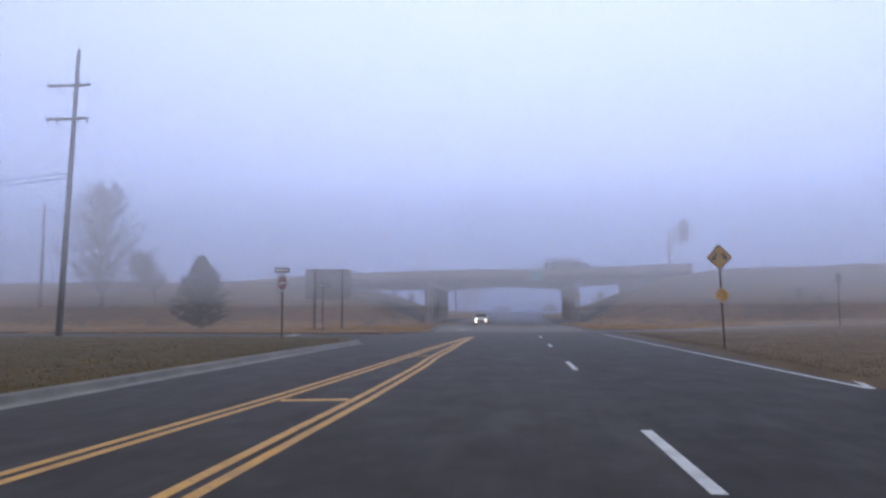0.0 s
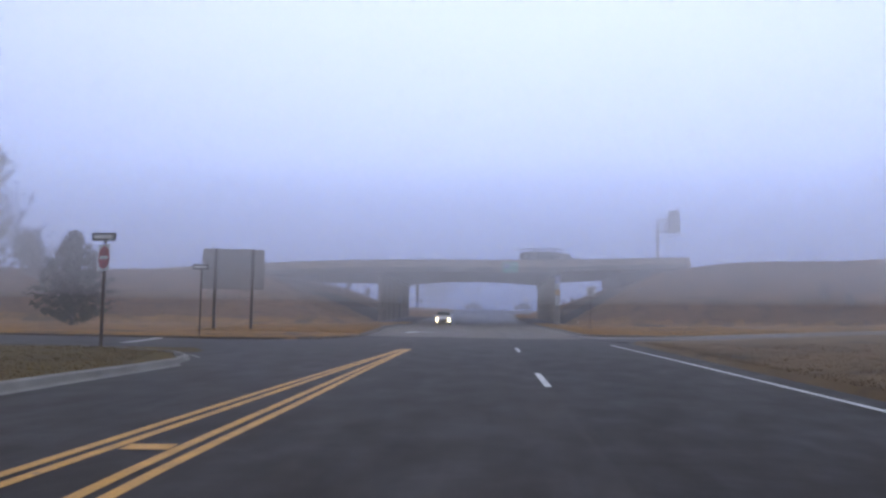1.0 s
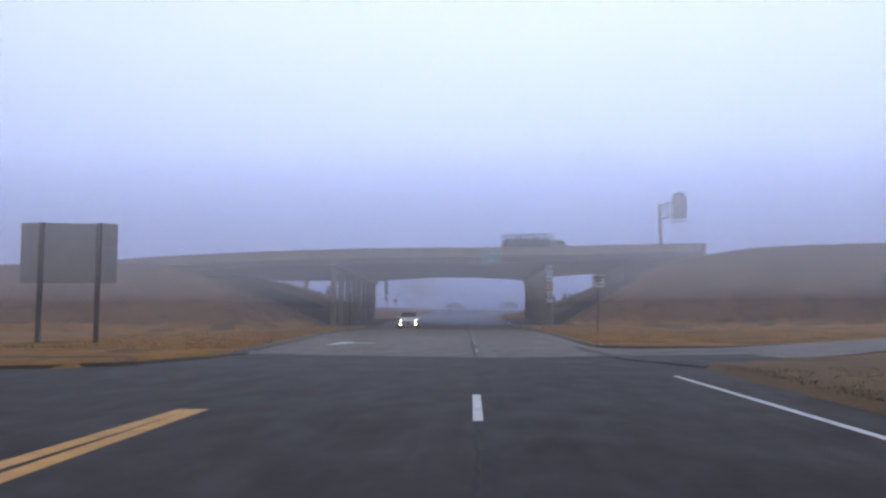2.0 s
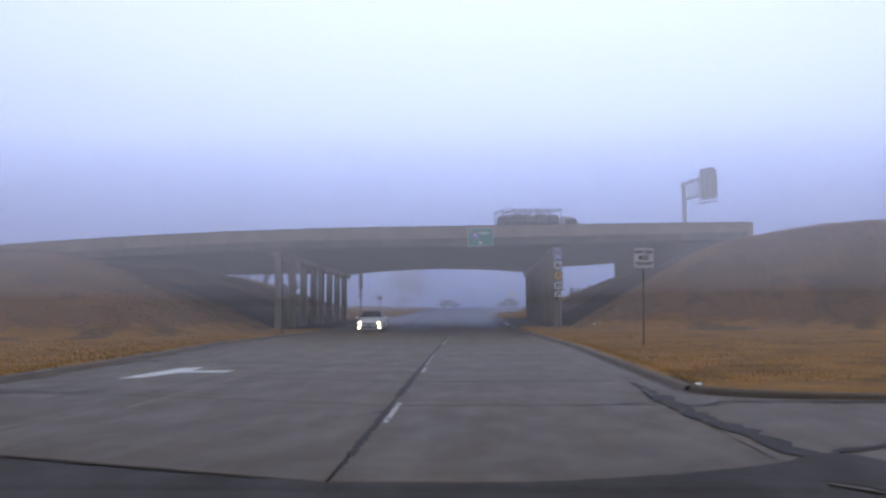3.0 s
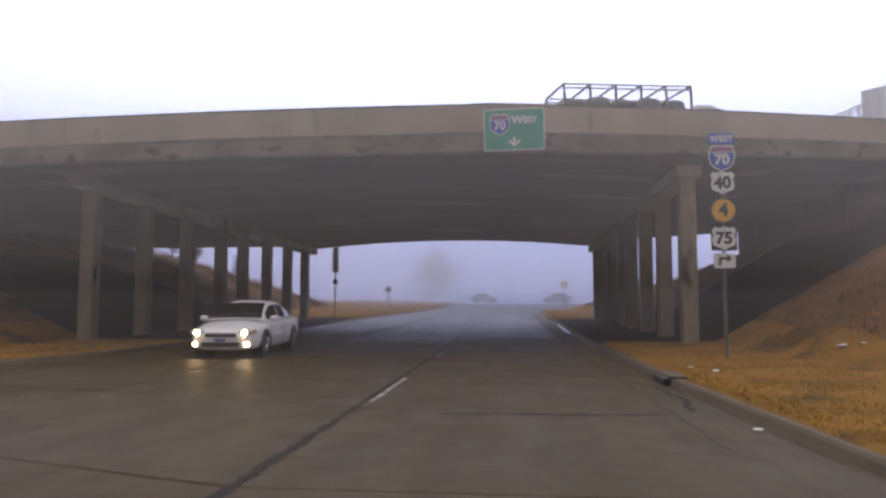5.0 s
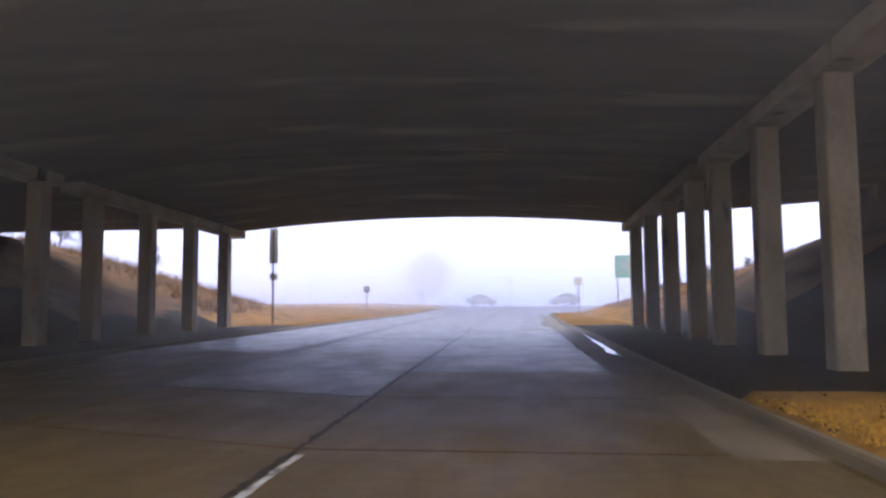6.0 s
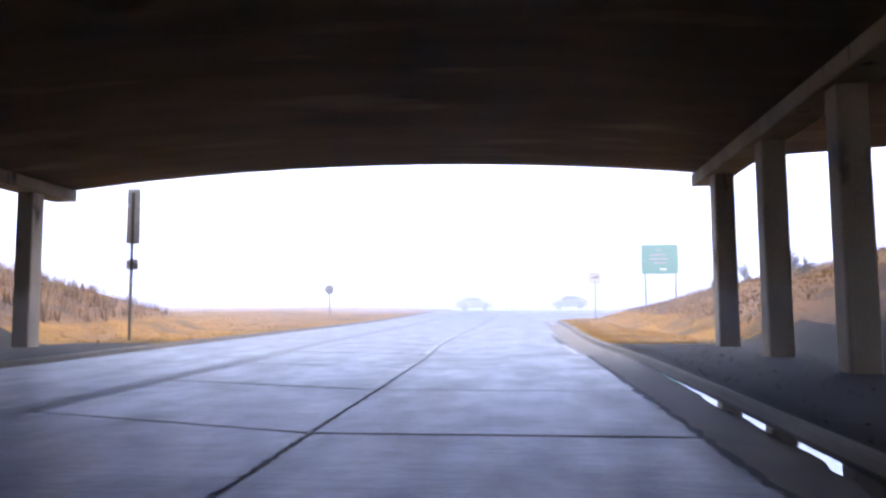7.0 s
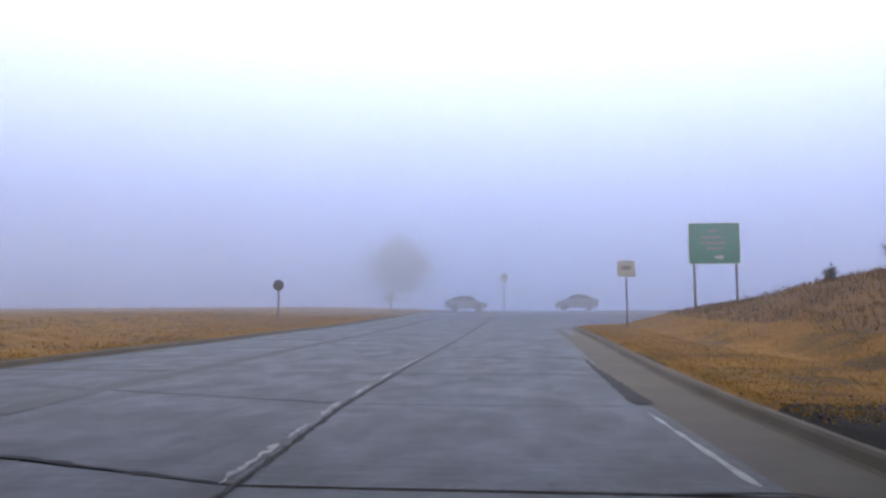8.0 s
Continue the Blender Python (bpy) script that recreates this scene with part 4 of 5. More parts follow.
part("arrow", slab_of([(-0.02, GZ - 0.64), (0.24, GZ - 0.64), (0.24, GZ - 0.53), (0.46, GZ - 0.69), (0.24, GZ - 0.85), (0.24, GZ - 0.74), (-0.02, GZ - 0.74)], -0.008, 0.003), SIGN_WHITE, pn)
for x in (-0.98, 1.04):
    post(green, -0.6, GZ + 0.95, x, 0.05, STEEL, 0.04)

WX, WY = 5.32, 165.0
white_sign = thing("white_sign", pose(WX, WY, terrain_z(WX, WY)), "small white sign with an illegible symbol on a post", "road sign")
WZ = 3.87 - terrain_z(WX, WY)
post(white_sign, -0.4, WZ + 0.3, r=0.035, mat=STEEL)
p = part("panel", slab_of(rect(0, WZ, 0.84, 0.80, 0.05), 0, 0.008), SIGN_WHITE, white_sign)
part("symbol", slab_of(rect(0, WZ + 0.05, 0.45, 0.16, 0.03), -0.005, 0.003), SIGN_BACK, p)
for x, y, top, r, lab in ((-16.3, 178, 2.35, 0.40, "dark octagonal back of a stop sign far off in the fog"), (-1.75, 205, 3.6, 0.46, "pale round sign far off in the fog")):
    st = thing("far_sign", pose(x, y, terrain_z(x, y) - 0.1), lab, "road sign")
    post(st, -0.2, top, r=0.05, mat=STEEL)
    part("panel", slab_of(ring(0, top, r, 8), 0, 0.01), SIGN_BACK if "pale" in lab else BLACK_TRIM, st)
far_right = thing("ramp_sign", pose(22.8, 60.5, terrain_z(22.8, 60.5)), "small dark sign on a thin post beside the ramp", "road sign")
post(far_right, -0.3, 3.6, r=0.03)
part("panel", slab_of(rect(0, 3.55, 0.40, 0.55, 0.03), 0, 0.006), RUST_POST, far_right)

# overhead cantilever sign beyond the highway
SIGN_POST = (27.25, 150.0, terrain_z(27.25, 150))
oh = thing("cantilever_sign", pose(*SIGN_POST), "grey cantilevered highway sign seen from behind on a tall steel post", "road sign")
up_to = lambda z: z - SIGN_POST[2]
bm = bmesh.new()
rod(bm, (0, 0, -0.5), (0, 0, up_to(17.75)), 0.30, 0.26, 14)
part("post", bm, STEEL, oh)
for z in (15.35, 17.40):
    for side in (-0.3, 0.3):
        bm = bmesh.new()
        rod(bm, (side, 0, up_to(z)), (0.95 + side, -4.7, up_to(z)), 0.085, seg=8)
        part("arm", bm, STEEL, oh)
for i in range(3):
    a, b = 0.22 + i * 0.24, 0.46 + i * 0.24
    for side in (-0.3, 0.3):
        bm = bmesh.new()
        rod(bm, (0.95 * b + side, -4.7 * b, up_to(15.35)), (0.95 * b + side, -4.7 * b, up_to(17.40)), 0.05, seg=6)
        part("strut", bm, STEEL, oh)
        bm = bmesh.new()
        lo, hi = (15.35, 17.40) if i % 2 else (17.40, 15.35)
        rod(bm, (0.95 * a + side, -4.7 * a, up_to(lo)), (0.95 * b + side, -4.7 * b, up_to(hi)), 0.035, seg=6)
        part("brace", bm, STEEL, oh)
for i in range(6):  # upright planks of the panel, the last one set lower
    bm = bmesh.new()
    box(bm, -1.07 + i * 0.357 + 0.006, -0.03, up_to(14.72), -1.07 + (i + 1) * 0.357 - 0.006, 0.03, up_to(18.58), 0.012)
    part("plank", bm, STEEL, oh, "grey ribbed panel plank").matrix_local = pose(1.5, -5.15, 0, 0, 0, -52.6)
bm = bmesh.new()
box(bm, 1.08, -0.03, up_to(14.80), 1.42, 0.03, up_to(18.15), 0.012)
part("plank", bm, STEEL, oh, "shorter end plank").matrix_local = pose(1.5, -5.15, 0, 0, 0, -52.6)
for i in range(4):
    bm = bmesh.new()
    box(bm, -0.98 + i * 0.66, -0.17, up_to(14.25), -0.90 + i * 0.66, -0.035, up_to(18.30), 0.01)
    part("stiffener", bm, STEEL, oh).matrix_local = pose(1.5, -5.15, 0, 0, 0, -52.6)
bm = bmesh.new()
box(bm, -1.15, -0.75, up_to(14.20), 1.95, -0.12, up_to(14.29), 0.02)
part("catwalk", bm, STEEL, oh).matrix_local = pose(1.5, -5.15, 0, 0, 0, -52.6)

# storm inlet in the kerb
inlet = thing("storm_inlet", pose(kerb_right(96.8), 96.8, road_z(96.8)), "dark storm drain inlet in the kerb", "drain")
bm = bmesh.new()
box(bm, -0.10, -0.55, -0.02, 0.02, 0.55, 0.105, 0.01)
part("opening", bm, BLACK_TRIM, inlet)
bm = bmesh.new()
box(bm, -0.02, -0.62, 0.107, 0.30, 0.62, 0.148, 0.015)
part("cover", bm, KERB, inlet, "concrete cover slab")

# utility pole with two crossarms
up = thing("utility_pole", pose(-28.7, 46.0, terrain_z(-28.7, 46) - 0.05, 0, 1.9, 0), "tall weathered wooden utility pole with two crossarms and insulators", "utility pole")
bm = bmesh.new()
rod(bm, (0, 0, -0.5), (0, 0, 18.1), 0.20, 0.12, 14)
part("shaft", bm, WOOD, up)
for z, w in ((15.75, 1.45), (13.6, 1.42)):
    bm = bmesh.new()
    box(bm, -w, -0.20, z - 0.09, w, -0.08, z + 0.09, 0.015)
    arm = part("crossarm", bm, WOOD, up)
    arm.matrix_local = pose(0, 0, 0, 0, -1.6, 0)
    for x in (-w + 0.1, -w * 0.45, w * 0.5, w - 0.1):
        bm = bmesh.new()
        s = 1 if z > 15 else -1
        rod(bm, (x, -0.14, z + 0.08 * s), (x, -0.14, z + (0.34 if s > 0 else -0.42)), 0.05, 0.035, 8)
        part("insulator", bm, STEEL, arm)
    for sx in (-1, 1):
        bm = bmesh.new()
        rod(bm, (sx * 0.12, -0.12, z - 0.7), (sx * w * 0.6, -0.12, z - 0.08), 0.025, seg=6)
        part("brace", bm, STEEL, arm)
for x, z, zz in ((0.9, 15.6, 13.4), (1.3, 15.6, 13.2), (0.5, 13.4, 11.6)):
    bm = bmesh.new()
    for i in range(6):
        f, h = i / 6, (i + 1) / 6
        rod(bm, (x + 0.12 * math.sin(f * 5), -0.2, z + (zz - z) * f), (x + 0.12 * math.sin(h * 5), -0.2, z + (zz - z) * h), 0.012, seg=5)
    part("drop_wire", bm, BLACK_TRIM, up)
for z0, z1 in ((10.3, 10.9), (10.0, 10.2)):
    bm = bmesh.new()
    for i in range(14):
        f, h = i / 14, (i + 1) / 14
        pt = lambda q: (-28.4 - 40 * q, 46 + 3 * q, z0 + (z1 + 1.0 - z0) * q - 1.4 * math.sin(math.pi * q))
        rod(bm, pt(f), pt(h), 0.032, seg=5)
    tagged(part("overhead_wire", bm, BLACK_TRIM), "thin black cable running to the utility pole", "cable", "overhead wires")
up2 = thing("far_utility_pole", pose(-60.0, 90.0, terrain_z(-60, 90) - 0.1), "distant wooden utility pole lost in fog", "utility pole")
bm = bmesh.new()
rod(bm, (0, 0, -0.5), (0, 0, 13.0), 0.20, 0.13, 10)
part("shaft", bm, WOOD, up2)
bm = bmesh.new()
box(bm, -1.2, -0.2, 12.0, 1.2, -0.1, 12.2)
part("crossarm", bm, WOOD, up2)


# ---- trees and shrubs ----
def branch_mesh(height, seed, spread=0.55, levels=4, r=0.22, low=0.16, first=None, up=0.25, kids=5, round_to=None):
    """A bare tree: trunk and limbs in one list of tapering rods, twigs as fine three-sided rods."""
    rng = random.Random(seed)
    verts, faces, twig_v, twig_f = [], [], [], []

    def limb(a, b, r0, r1, vs, fs, seg):
        d = (b - a).normalized()
        u = d.orthogonal().normalized()
        v = d.cross(u)
        k = len(vs)
        for p, rr in ((a, r0), (b, r1)):
            for i in range(seg):
                t = 2 * math.pi * i / seg
                vs.append(p + (u * math.cos(t) + v * math.sin(t)) * rr)
        for i in range(seg):
            j = (i + 1) % seg
            fs.append((k + i, k + j, k + seg + j, k + seg + i))

    def grow(a, d, length, rad, level):
        steps = 4 if level < 2 else 3
        p = a
        for s in range(steps):
            d2 = (d + Vector((rng.gauss(0, 0.13), rng.gauss(0, 0.13), rng.gauss(0.05, 0.08)))).normalized()
            q = p + d2 * length / steps
            if round_to and level:
                way = Vector((q.x / round_to[0], q.y / round_to[0], (q.z - height + round_to[1] * 0.9) / round_to[1]))
                if way.length > 0.92 + 0.45 * noise.noise(way.normalized() * 2.6 + Vector((seed, 0, 0))) + rng.uniform(-0.06, 0.06):
                    break
            r0, r1 = rad * (1 - 0.7 * s / steps), rad * (1 - 0.7 * (s + 1) / steps)
            limb(p, q, r0, r1, *((verts, faces, 7) if level < 2 else (twig_v, twig_f, 3)))
            if level < levels and (level > 0 or s >= 1 or low < 0.1):
                for _ in range(kids if level else kids + 2):
                    ang = rng.uniform(0, 2 * math.pi)
                    tilt = rng.uniform(0.35, 1.0) * spread * 1.6
                    u = d2.orthogonal().normalized()
                    side = (Matrix.Rotation(ang, 3, d2) @ u)
                    nd = (d2 * math.cos(tilt) + side * math.sin(tilt) + Vector((0, 0, up))).normalized()
                    grow(p.lerp(q, rng.random()), nd, length * rng.uniform(0.38, 0.60), max(r1 * 0.55, 0.012), level + 1)
            p, d = q, d2
    grow(Vector((0, 0, -0.3)), Vector((0, 0, 1)), height, r, 0)
    return (verts, faces), (twig_v, twig_f)


def raw(name, vf, mat, parent):
    me = bpy.data.meshes.new(name)
    me.from_pydata([tuple(v) for v in vf[0]], [], vf[1])
    me.materials.append(mat)
    ob = new(name, me)
    ob.parent = parent
    return ob


def bare_tree(x, y, height, seed, label, name="bare_tree", **kw):
    t = thing(name, pose(x, y, terrain_z(x, y)), label, "tree")
    wood, twigs = branch_mesh(height, seed, **kw)
    raw("trunk", wood, BARK, t)
    raw("crown", twigs, BARK, t)
    return t


def upright_tree(x, y, height, width, seed, label):
    """A bare tree with an oval crown: limbs all along the trunk, each with sprays of fine twigs."""
    t = thing("bare_tree", pose(x, y, terrain_z(x, y)), label, "tree")
    rng = random.Random(seed)
    wood, twigs = ([], []), ([], [])

    def limb(a, b, r0, r1, store, seg):
        d = (b - a).normalized()
        u = d.orthogonal().normalized()
        v = d.cross(u)
        k = len(store[0])
        for p, rr in ((a, r0), (b, r1)):
            for i in range(seg):
                t = 2 * math.pi * i / seg
                store[0].append(p + (u * math.cos(t) + v * math.sin(t)) * rr)
        for i in range(seg):
            j = (i + 1) % seg
            store[1].append((k + i, k + j, k + seg + j, k + seg + i))

    def spray(p, d, length, level):
        q = p + d * length
        limb(p, q, 0.016 if level else 0.028, 0.006, twigs, 3)
        if level < 2:
            for _ in range(4):
                nd = (d + Vector((rng.gauss(0, 0.45), rng.gauss(0, 0.45), rng.gauss(0.22, 0.35)))).normalized()
                spray(p.lerp(q, rng.uniform(0.25, 1.0)), nd, length * rng.uniform(0.45, 0.75), level + 1)

    trunk = [Vector((0.35 * math.sin(k * 0.9), 0.25 * math.cos(k * 1.3), -0.4 + (height * 0.97 + 0.4) * k / 10)) for k in range(11)]
    for k in range(10):
        limb(trunk[k], trunk[k + 1], 0.30 * (1 - k / 10.5), 0.30 * (1 - (k + 1) / 10.5), wood, 8)
    for i in range(80):
        f = 0.10 + 0.86 * (i / 80)
        k = min(9, int(f * 10))
        p = trunk[k].lerp(trunk[k + 1], f * 10 - k)
        a = i * 2.39996 + rng.uniform(-0.4, 0.4)
        reach = width * 0.5 * lerp(f, (0.1, 0.25, 0.45, 0.7, 0.9, 1.0), (0.95, 1.05, 0.85, 0.66, 0.42, 0.2)) * rng.uniform(0.55, 1.12)
        rise_up = lerp(f, (0.1, 0.6, 1.0), (0.45, 0.95, 1.8))
        d = Vector((math.cos(a), math.sin(a), rise_up * 0.6)).normalized()
        for step in range(4):
            d = (d + Vector((rng.gauss(0, 0.1), rng.gauss(0, 0.1), 0.16))).normalized()
            q = p + d * reach / 3.2
            limb(p, q, 0.07 * (1 - step / 4.6), 0.07 * (1 - (step + 1) / 4.6), wood, 5)
            for _ in range(3):
                nd = (d + Vector((rng.gauss(0, 0.5), rng.gauss(0, 0.5), rng.gauss(0.2, 0.35)))).normalized()
                spray(p.lerp(q, rng.random()), nd, rng.uniform(0.7, 1.3), 0)
            p = q
    raw("trunk", wood, BARK, t)
    raw("crown", twigs, BARK, t)


upright_tree(-52.8, 91.0, 14.2, 11.8, 12, "tall leafless deciduous tree with a full oval crown of twigs")
bare_tree(-46.5, 93.0, 4.6, 5, "low leafless tree with spreading twigs", levels=3, kids=5, spread=0.7, r=0.2)
bare_tree(-18.0, 230.0, 10.4, 8, "rounded leafless tree far off in the fog", levels=3, kids=7, spread=1.2, r=0.16, up=0.02, round_to=(7.4, 6.2))
for i, (x, y, h) in enumerate(((11.2, 151.0, 0.8), (12.6, 149.0, 0.9), (10.4, 154.0, 0.6), (13.5, 152, 0.9), (12.0, 146, 0.7), (14.5, 146, 0.8))):
    bare_tree(x, y, h, 20 + i, "small leafless shrub on the brown slope", "shrub", levels=2, kids=4, spread=0.8, r=0.022)
for i, (x, y, h) in enumerate(((-24, 139, 2.2), (-27, 141, 2.8), (-31, 140, 2.5), (-21.5, 141, 1.5), (-35, 142, 3.0))):
    bare_tree(x, y, h, 40 + i, "leafless shrub on the embankment", "shrub", levels=2, kids=6, spread=0.8, r=0.04)
for i, (x, y, h) in enumerate(((31.7, 95, 1.6), (34.0, 94, 1.1))):
    bare_tree(x, y, h, 60 + i, "scrubby leafless bush on the embankment", "shrub", levels=2, kids=6, spread=0.9, r=0.05)


def conifer(x, y, height, width, seed, label):
    t = thing("conifer", pose(x, y, terrain_z(x, y)), label, "tree")
    rng = random.Random(seed)
    bm = bmesh.new()
    rod(bm, (0, 0, -0.4), (0, 0, height * 0.93), 0.16, 0.04, 8)
    for i in range(34):
        z = height * (0.16 + 0.78 * i / 34)
        a = i * 2.4
        reach = width * 0.5 * (1.0 - 0.62 * (i / 34)) * rng.uniform(0.7, 1.0)
        rod(bm, (0, 0, z), (reach * math.cos(a), reach * math.sin(a), z + 0.25), 0.035, 0.01, 5)
    part("trunk", bm, BARK, t)
    vs, fs = [], []
    boughs = []
    for i in range(95):
        f = (i + 0.5) / 95
        rim = width * 0.5 * lerp(f, (0, 0.12, 0.35, 0.6, 0.8, 0.93, 1), (0.80, 1.0, 0.95, 0.76, 0.44, 0.16, 0.02))
        a = i * 2.39996 + rng.uniform(-0.3, 0.3)
        boughs.append((f, a, rim * rng.uniform(0.72, 1.18)))
    for f, a, reach in boughs:
        for j in range(34):
            g = rng.random() ** 0.7
            droop = -0.10 + 0.55 * g * g
            c = Vector((reach * g * math.cos(a), reach * g * math.sin(a), height * (0.04 + 0.93 * f) + droop)) + Vector((rng.gauss(0, 0.13), rng.gauss(0, 0.13), rng.gauss(0, 0.10)))
            for _ in range(9):
                d = Vector((rng.gauss(0, 0.8) + math.cos(a) * 0.8, rng.gauss(0, 0.8) + math.sin(a) * 0.8, rng.gauss(0.45, 0.7))).normalized() * rng.uniform(0.14, 0.32)
                u = d.orthogonal().normalized() * 0.026
                k = len(vs)
                vs += [c - u, c + u, c + d]
                fs.append((k, k + 1, k + 2))
    raw("crown", (vs, fs), NEEDLES, t)


conifer(-31.2, 72.0, 6.7, 5.6, 1, "dark bushy pine standing in dry grass")


# ---- grass and brush ----
def blades(name, mat, count, seed, place, tall, spread, lean, label, wide=0.012, per=6):
    rng = random.Random(seed)
    vs, fs = [], []
    made = 0
    while made < count:
        x, y = place(rng)
        if on_road(x, y) or on_road(x + 0.12, y) or on_road(x - 0.12, y):
            made += 1
            continue
        z = terrain_z(x, y) - 0.015
        for _ in range(per):
            h = rng.uniform(*tall)
            a = rng.uniform(0, 2 * math.pi)
            bx, by = x + rng.gauss(0, spread), y + rng.gauss(0, spread)
            tip = (bx + math.cos(a) * h * rng.uniform(0, lean), by + math.sin(a) * h * rng.uniform(0, lean), z + h)
            w = wide * rng.uniform(0.6, 1.4)
            k = len(vs)
            c, s = math.cos(a + 1.57) * w, math.sin(a + 1.57) * w
            vs += [(bx - c, by - s, z), (bx + c, by + s, z), tip]
            fs.append((k, k + 1, k + 2))
        made += 1
    me = bpy.data.meshes.new(name)
    me.from_pydata(vs, [], fs)
    me.materials.append(mat)
    return tagged(new(name, me), label, "grass", kind="stuff")


def beside(x_of, y0, y1, deep, sign, power=1.8):
    def pick(rng):
        y = rng.uniform(y0, y1)
        return x_of(y) + sign * (0.17 + deep * rng.random() ** power), y
    return pick


blades("verge_grass", BLADE, 30000, 1, beside(kerb_right, 65, 108.5, 15, 1, 1.9), (0.015, 0.065), 0.09, 2.3, "matted dead golden grass on the verge", 0.009)
blades("verge_grass", BLADE, 6000, 2, beside(kerb_left, 61, 108, 11, -1), (0.03, 0.10), 0.09, 1.5, "matted dead golden grass on the verge", 0.02)
blades("verge_grass", BLADE, 26000, 3, beside(kerb_right, 136, 182, 10, 1, 1.9), (0.015, 0.065), 0.09, 2.3, "matted dead golden grass on the verge", 0.009)
blades("verge_grass", BLADE, 6000, 4, beside(kerb_left, 137, 190, 14, -1), (0.03, 0.10), 0.09, 1.5, "matted dead golden grass on the verge", 0.02)
blades("lawn_grass", surface("olive_blades", (0.185, 0.122, 0.024), (0.095, 0.064, 0.014), 0.9, 0.4, 6, 0), 9000, 5, beside(lambda y: lerp(y, (0, 24, 34, 40), (-8.0, -8.0, -7.9, -9.5)), 6, 42, 26, -1, 1.5), (0.02, 0.07), 0.08, 1.6, "short olive-brown winter lawn", 0.016)
blades("shoulder_grass", surface("dull_blades", (0.18, 0.112, 0.046), (0.10, 0.062, 0.026), 0.9, 0.4, 6, 0), 6000, 6, beside(lambda y: 6.2, 17, 52, 22, 1, 1.7), (0.02, 0.06), 0.08, 1.6, "sparse dull grass on the shoulder", 0.014)


def slope(x0, x1, y0, y1):
    def pick(rng):
        for _ in range(30):
            x, y = rng.uniform(x0, x1), rng.uniform(y0, y1)
            if terrain_z(x, y) - road_z(y) > 0.7 and not (BRIDGE_NEAR - 0.5 < y < BRIDGE_FAR + 0.5 and x < 22 and x > -42):
                return x, y
        return x0, y0
    return pick


blades("slope_brush", TWIG, 11000, 7, slope(8, 36, 86, 106), (0.04, 0.20), 0.28, 1.3, "brown scrub and dead weeds on the embankment", 0.012)
blades("slope_brush", TWIG, 7000, 8, slope(-46, -15, 88, 106), (0.05, 0.24), 0.28, 1.3, "brown scrub and dead weeds on the embankment", 0.014)
blades("slope_brush", TWIG, 5200, 9, slope(6, 22, 135, 172), (0.05, 0.22), 0.24, 1.2, "brown scrub and dead weeds on the embankment", 0.016)
blades("slope_brush", TWIG, 1800, 10, slope(-45, -16, 135, 150), (0.15, 0.6), 0.16, 0.6, "brown scrub and dead weeds on the embankment", 0.02)

# stones under the bridge and scraps of litter
rng = random.Random(77)
vs, fs = [], []
for i in range(1600):
    y = rng.uniform(BRIDGE_NEAR + 0.5, BRIDGE_FAR + 1.5)
    x = kerb_right(y) + 0.25 + 7.0 * rng.random() ** 1.4 if rng.random() < 0.65 else kerb_left(y) - 0.3 - 6.0 * rng.random() ** 1.4
    r = rng.uniform(0.008, 0.026)
    z = terrain_z(x, y) + r * 0.3
    k = len(vs)
    for dx, dy, dz in ((1, 0, 0), (0, 1, 0), (-1, 0, 0), (0, -1, 0), (0, 0, 1), (0, 0, -1)):
        s = r * rng.uniform(0.7, 1.3)
        vs.append((x + dx * s, y + dy * s, z + dz * s * 0.7))
    for a, b in ((0, 1), (1, 2), (2, 3), (3, 0)):
        fs += [(k + a, k + b, k + 4), (k + b, k + a, k + 5)]
me = bpy.data.meshes.new("stones")
me.from_pydata(vs, [], fs)
# stones carry the same painted-in shade as the soil
me.materials.append(SHADED_GRAVEL)
tagged(new("stones", me), "loose stones on the ground beneath the bridge, coloured shade-dark", "stones", kind="stuff")
for i, (x, y, s) in enumerate(((5.24, 97.7, 0.16), (4.25, 91.5, 0.12), (5.0, 98.6, 0.12), (8.6, 100.6, 0.30), (8.9, 100.2, 0.15), (5.3, 64.6, 0.16))):
    bm = bmesh.new()
    s *= 0.42
    bmesh.ops.create_icosphere(bm, subdivisions=2, radius=s)
    for v in bm.verts:
        v.co += v.co * 0.5 * noise.noise(v.co * 9 + Vector((i * 7, 0, 0)))
        v.co.z *= 0.28
    ob = part("litter", bm, SIGN_WHITE)
    zz = terrain_z(x, y) if x > kerb_right(y) + 0.1 else road_z(y)
    ob.matrix_world = pose(x, y, zz + s * 0.2, 0, 0, i * 50)
    tagged(ob, "crumpled scrap of pale litter on the ground", "litter", "scraps of litter")

# ---- vehicles ----
def grid_mesh(rows, closed=False):
    bm = bmesh.new()
    prev = None
    for r in rows:
        cur = [bm.verts.new(q) for q in r]
        if prev:
            for i in range(len(cur) if closed else len(cur) - 1):
                j = (i + 1) % len(cur)
                bm.faces.new((prev[i], prev[j], cur[j], cur[i]))
        prev = cur
    return bm


def blob(cx, cy, cz, sx, sy, sz, power=1.0):
    bm = bmesh.new()
    bmesh.ops.create_uvsphere(bm, u_segments=16, v_segments=10, radius=1, matrix=Matrix.LocRotScale((cx, cy, cz), None, (sx, sy, sz)))
    return bm


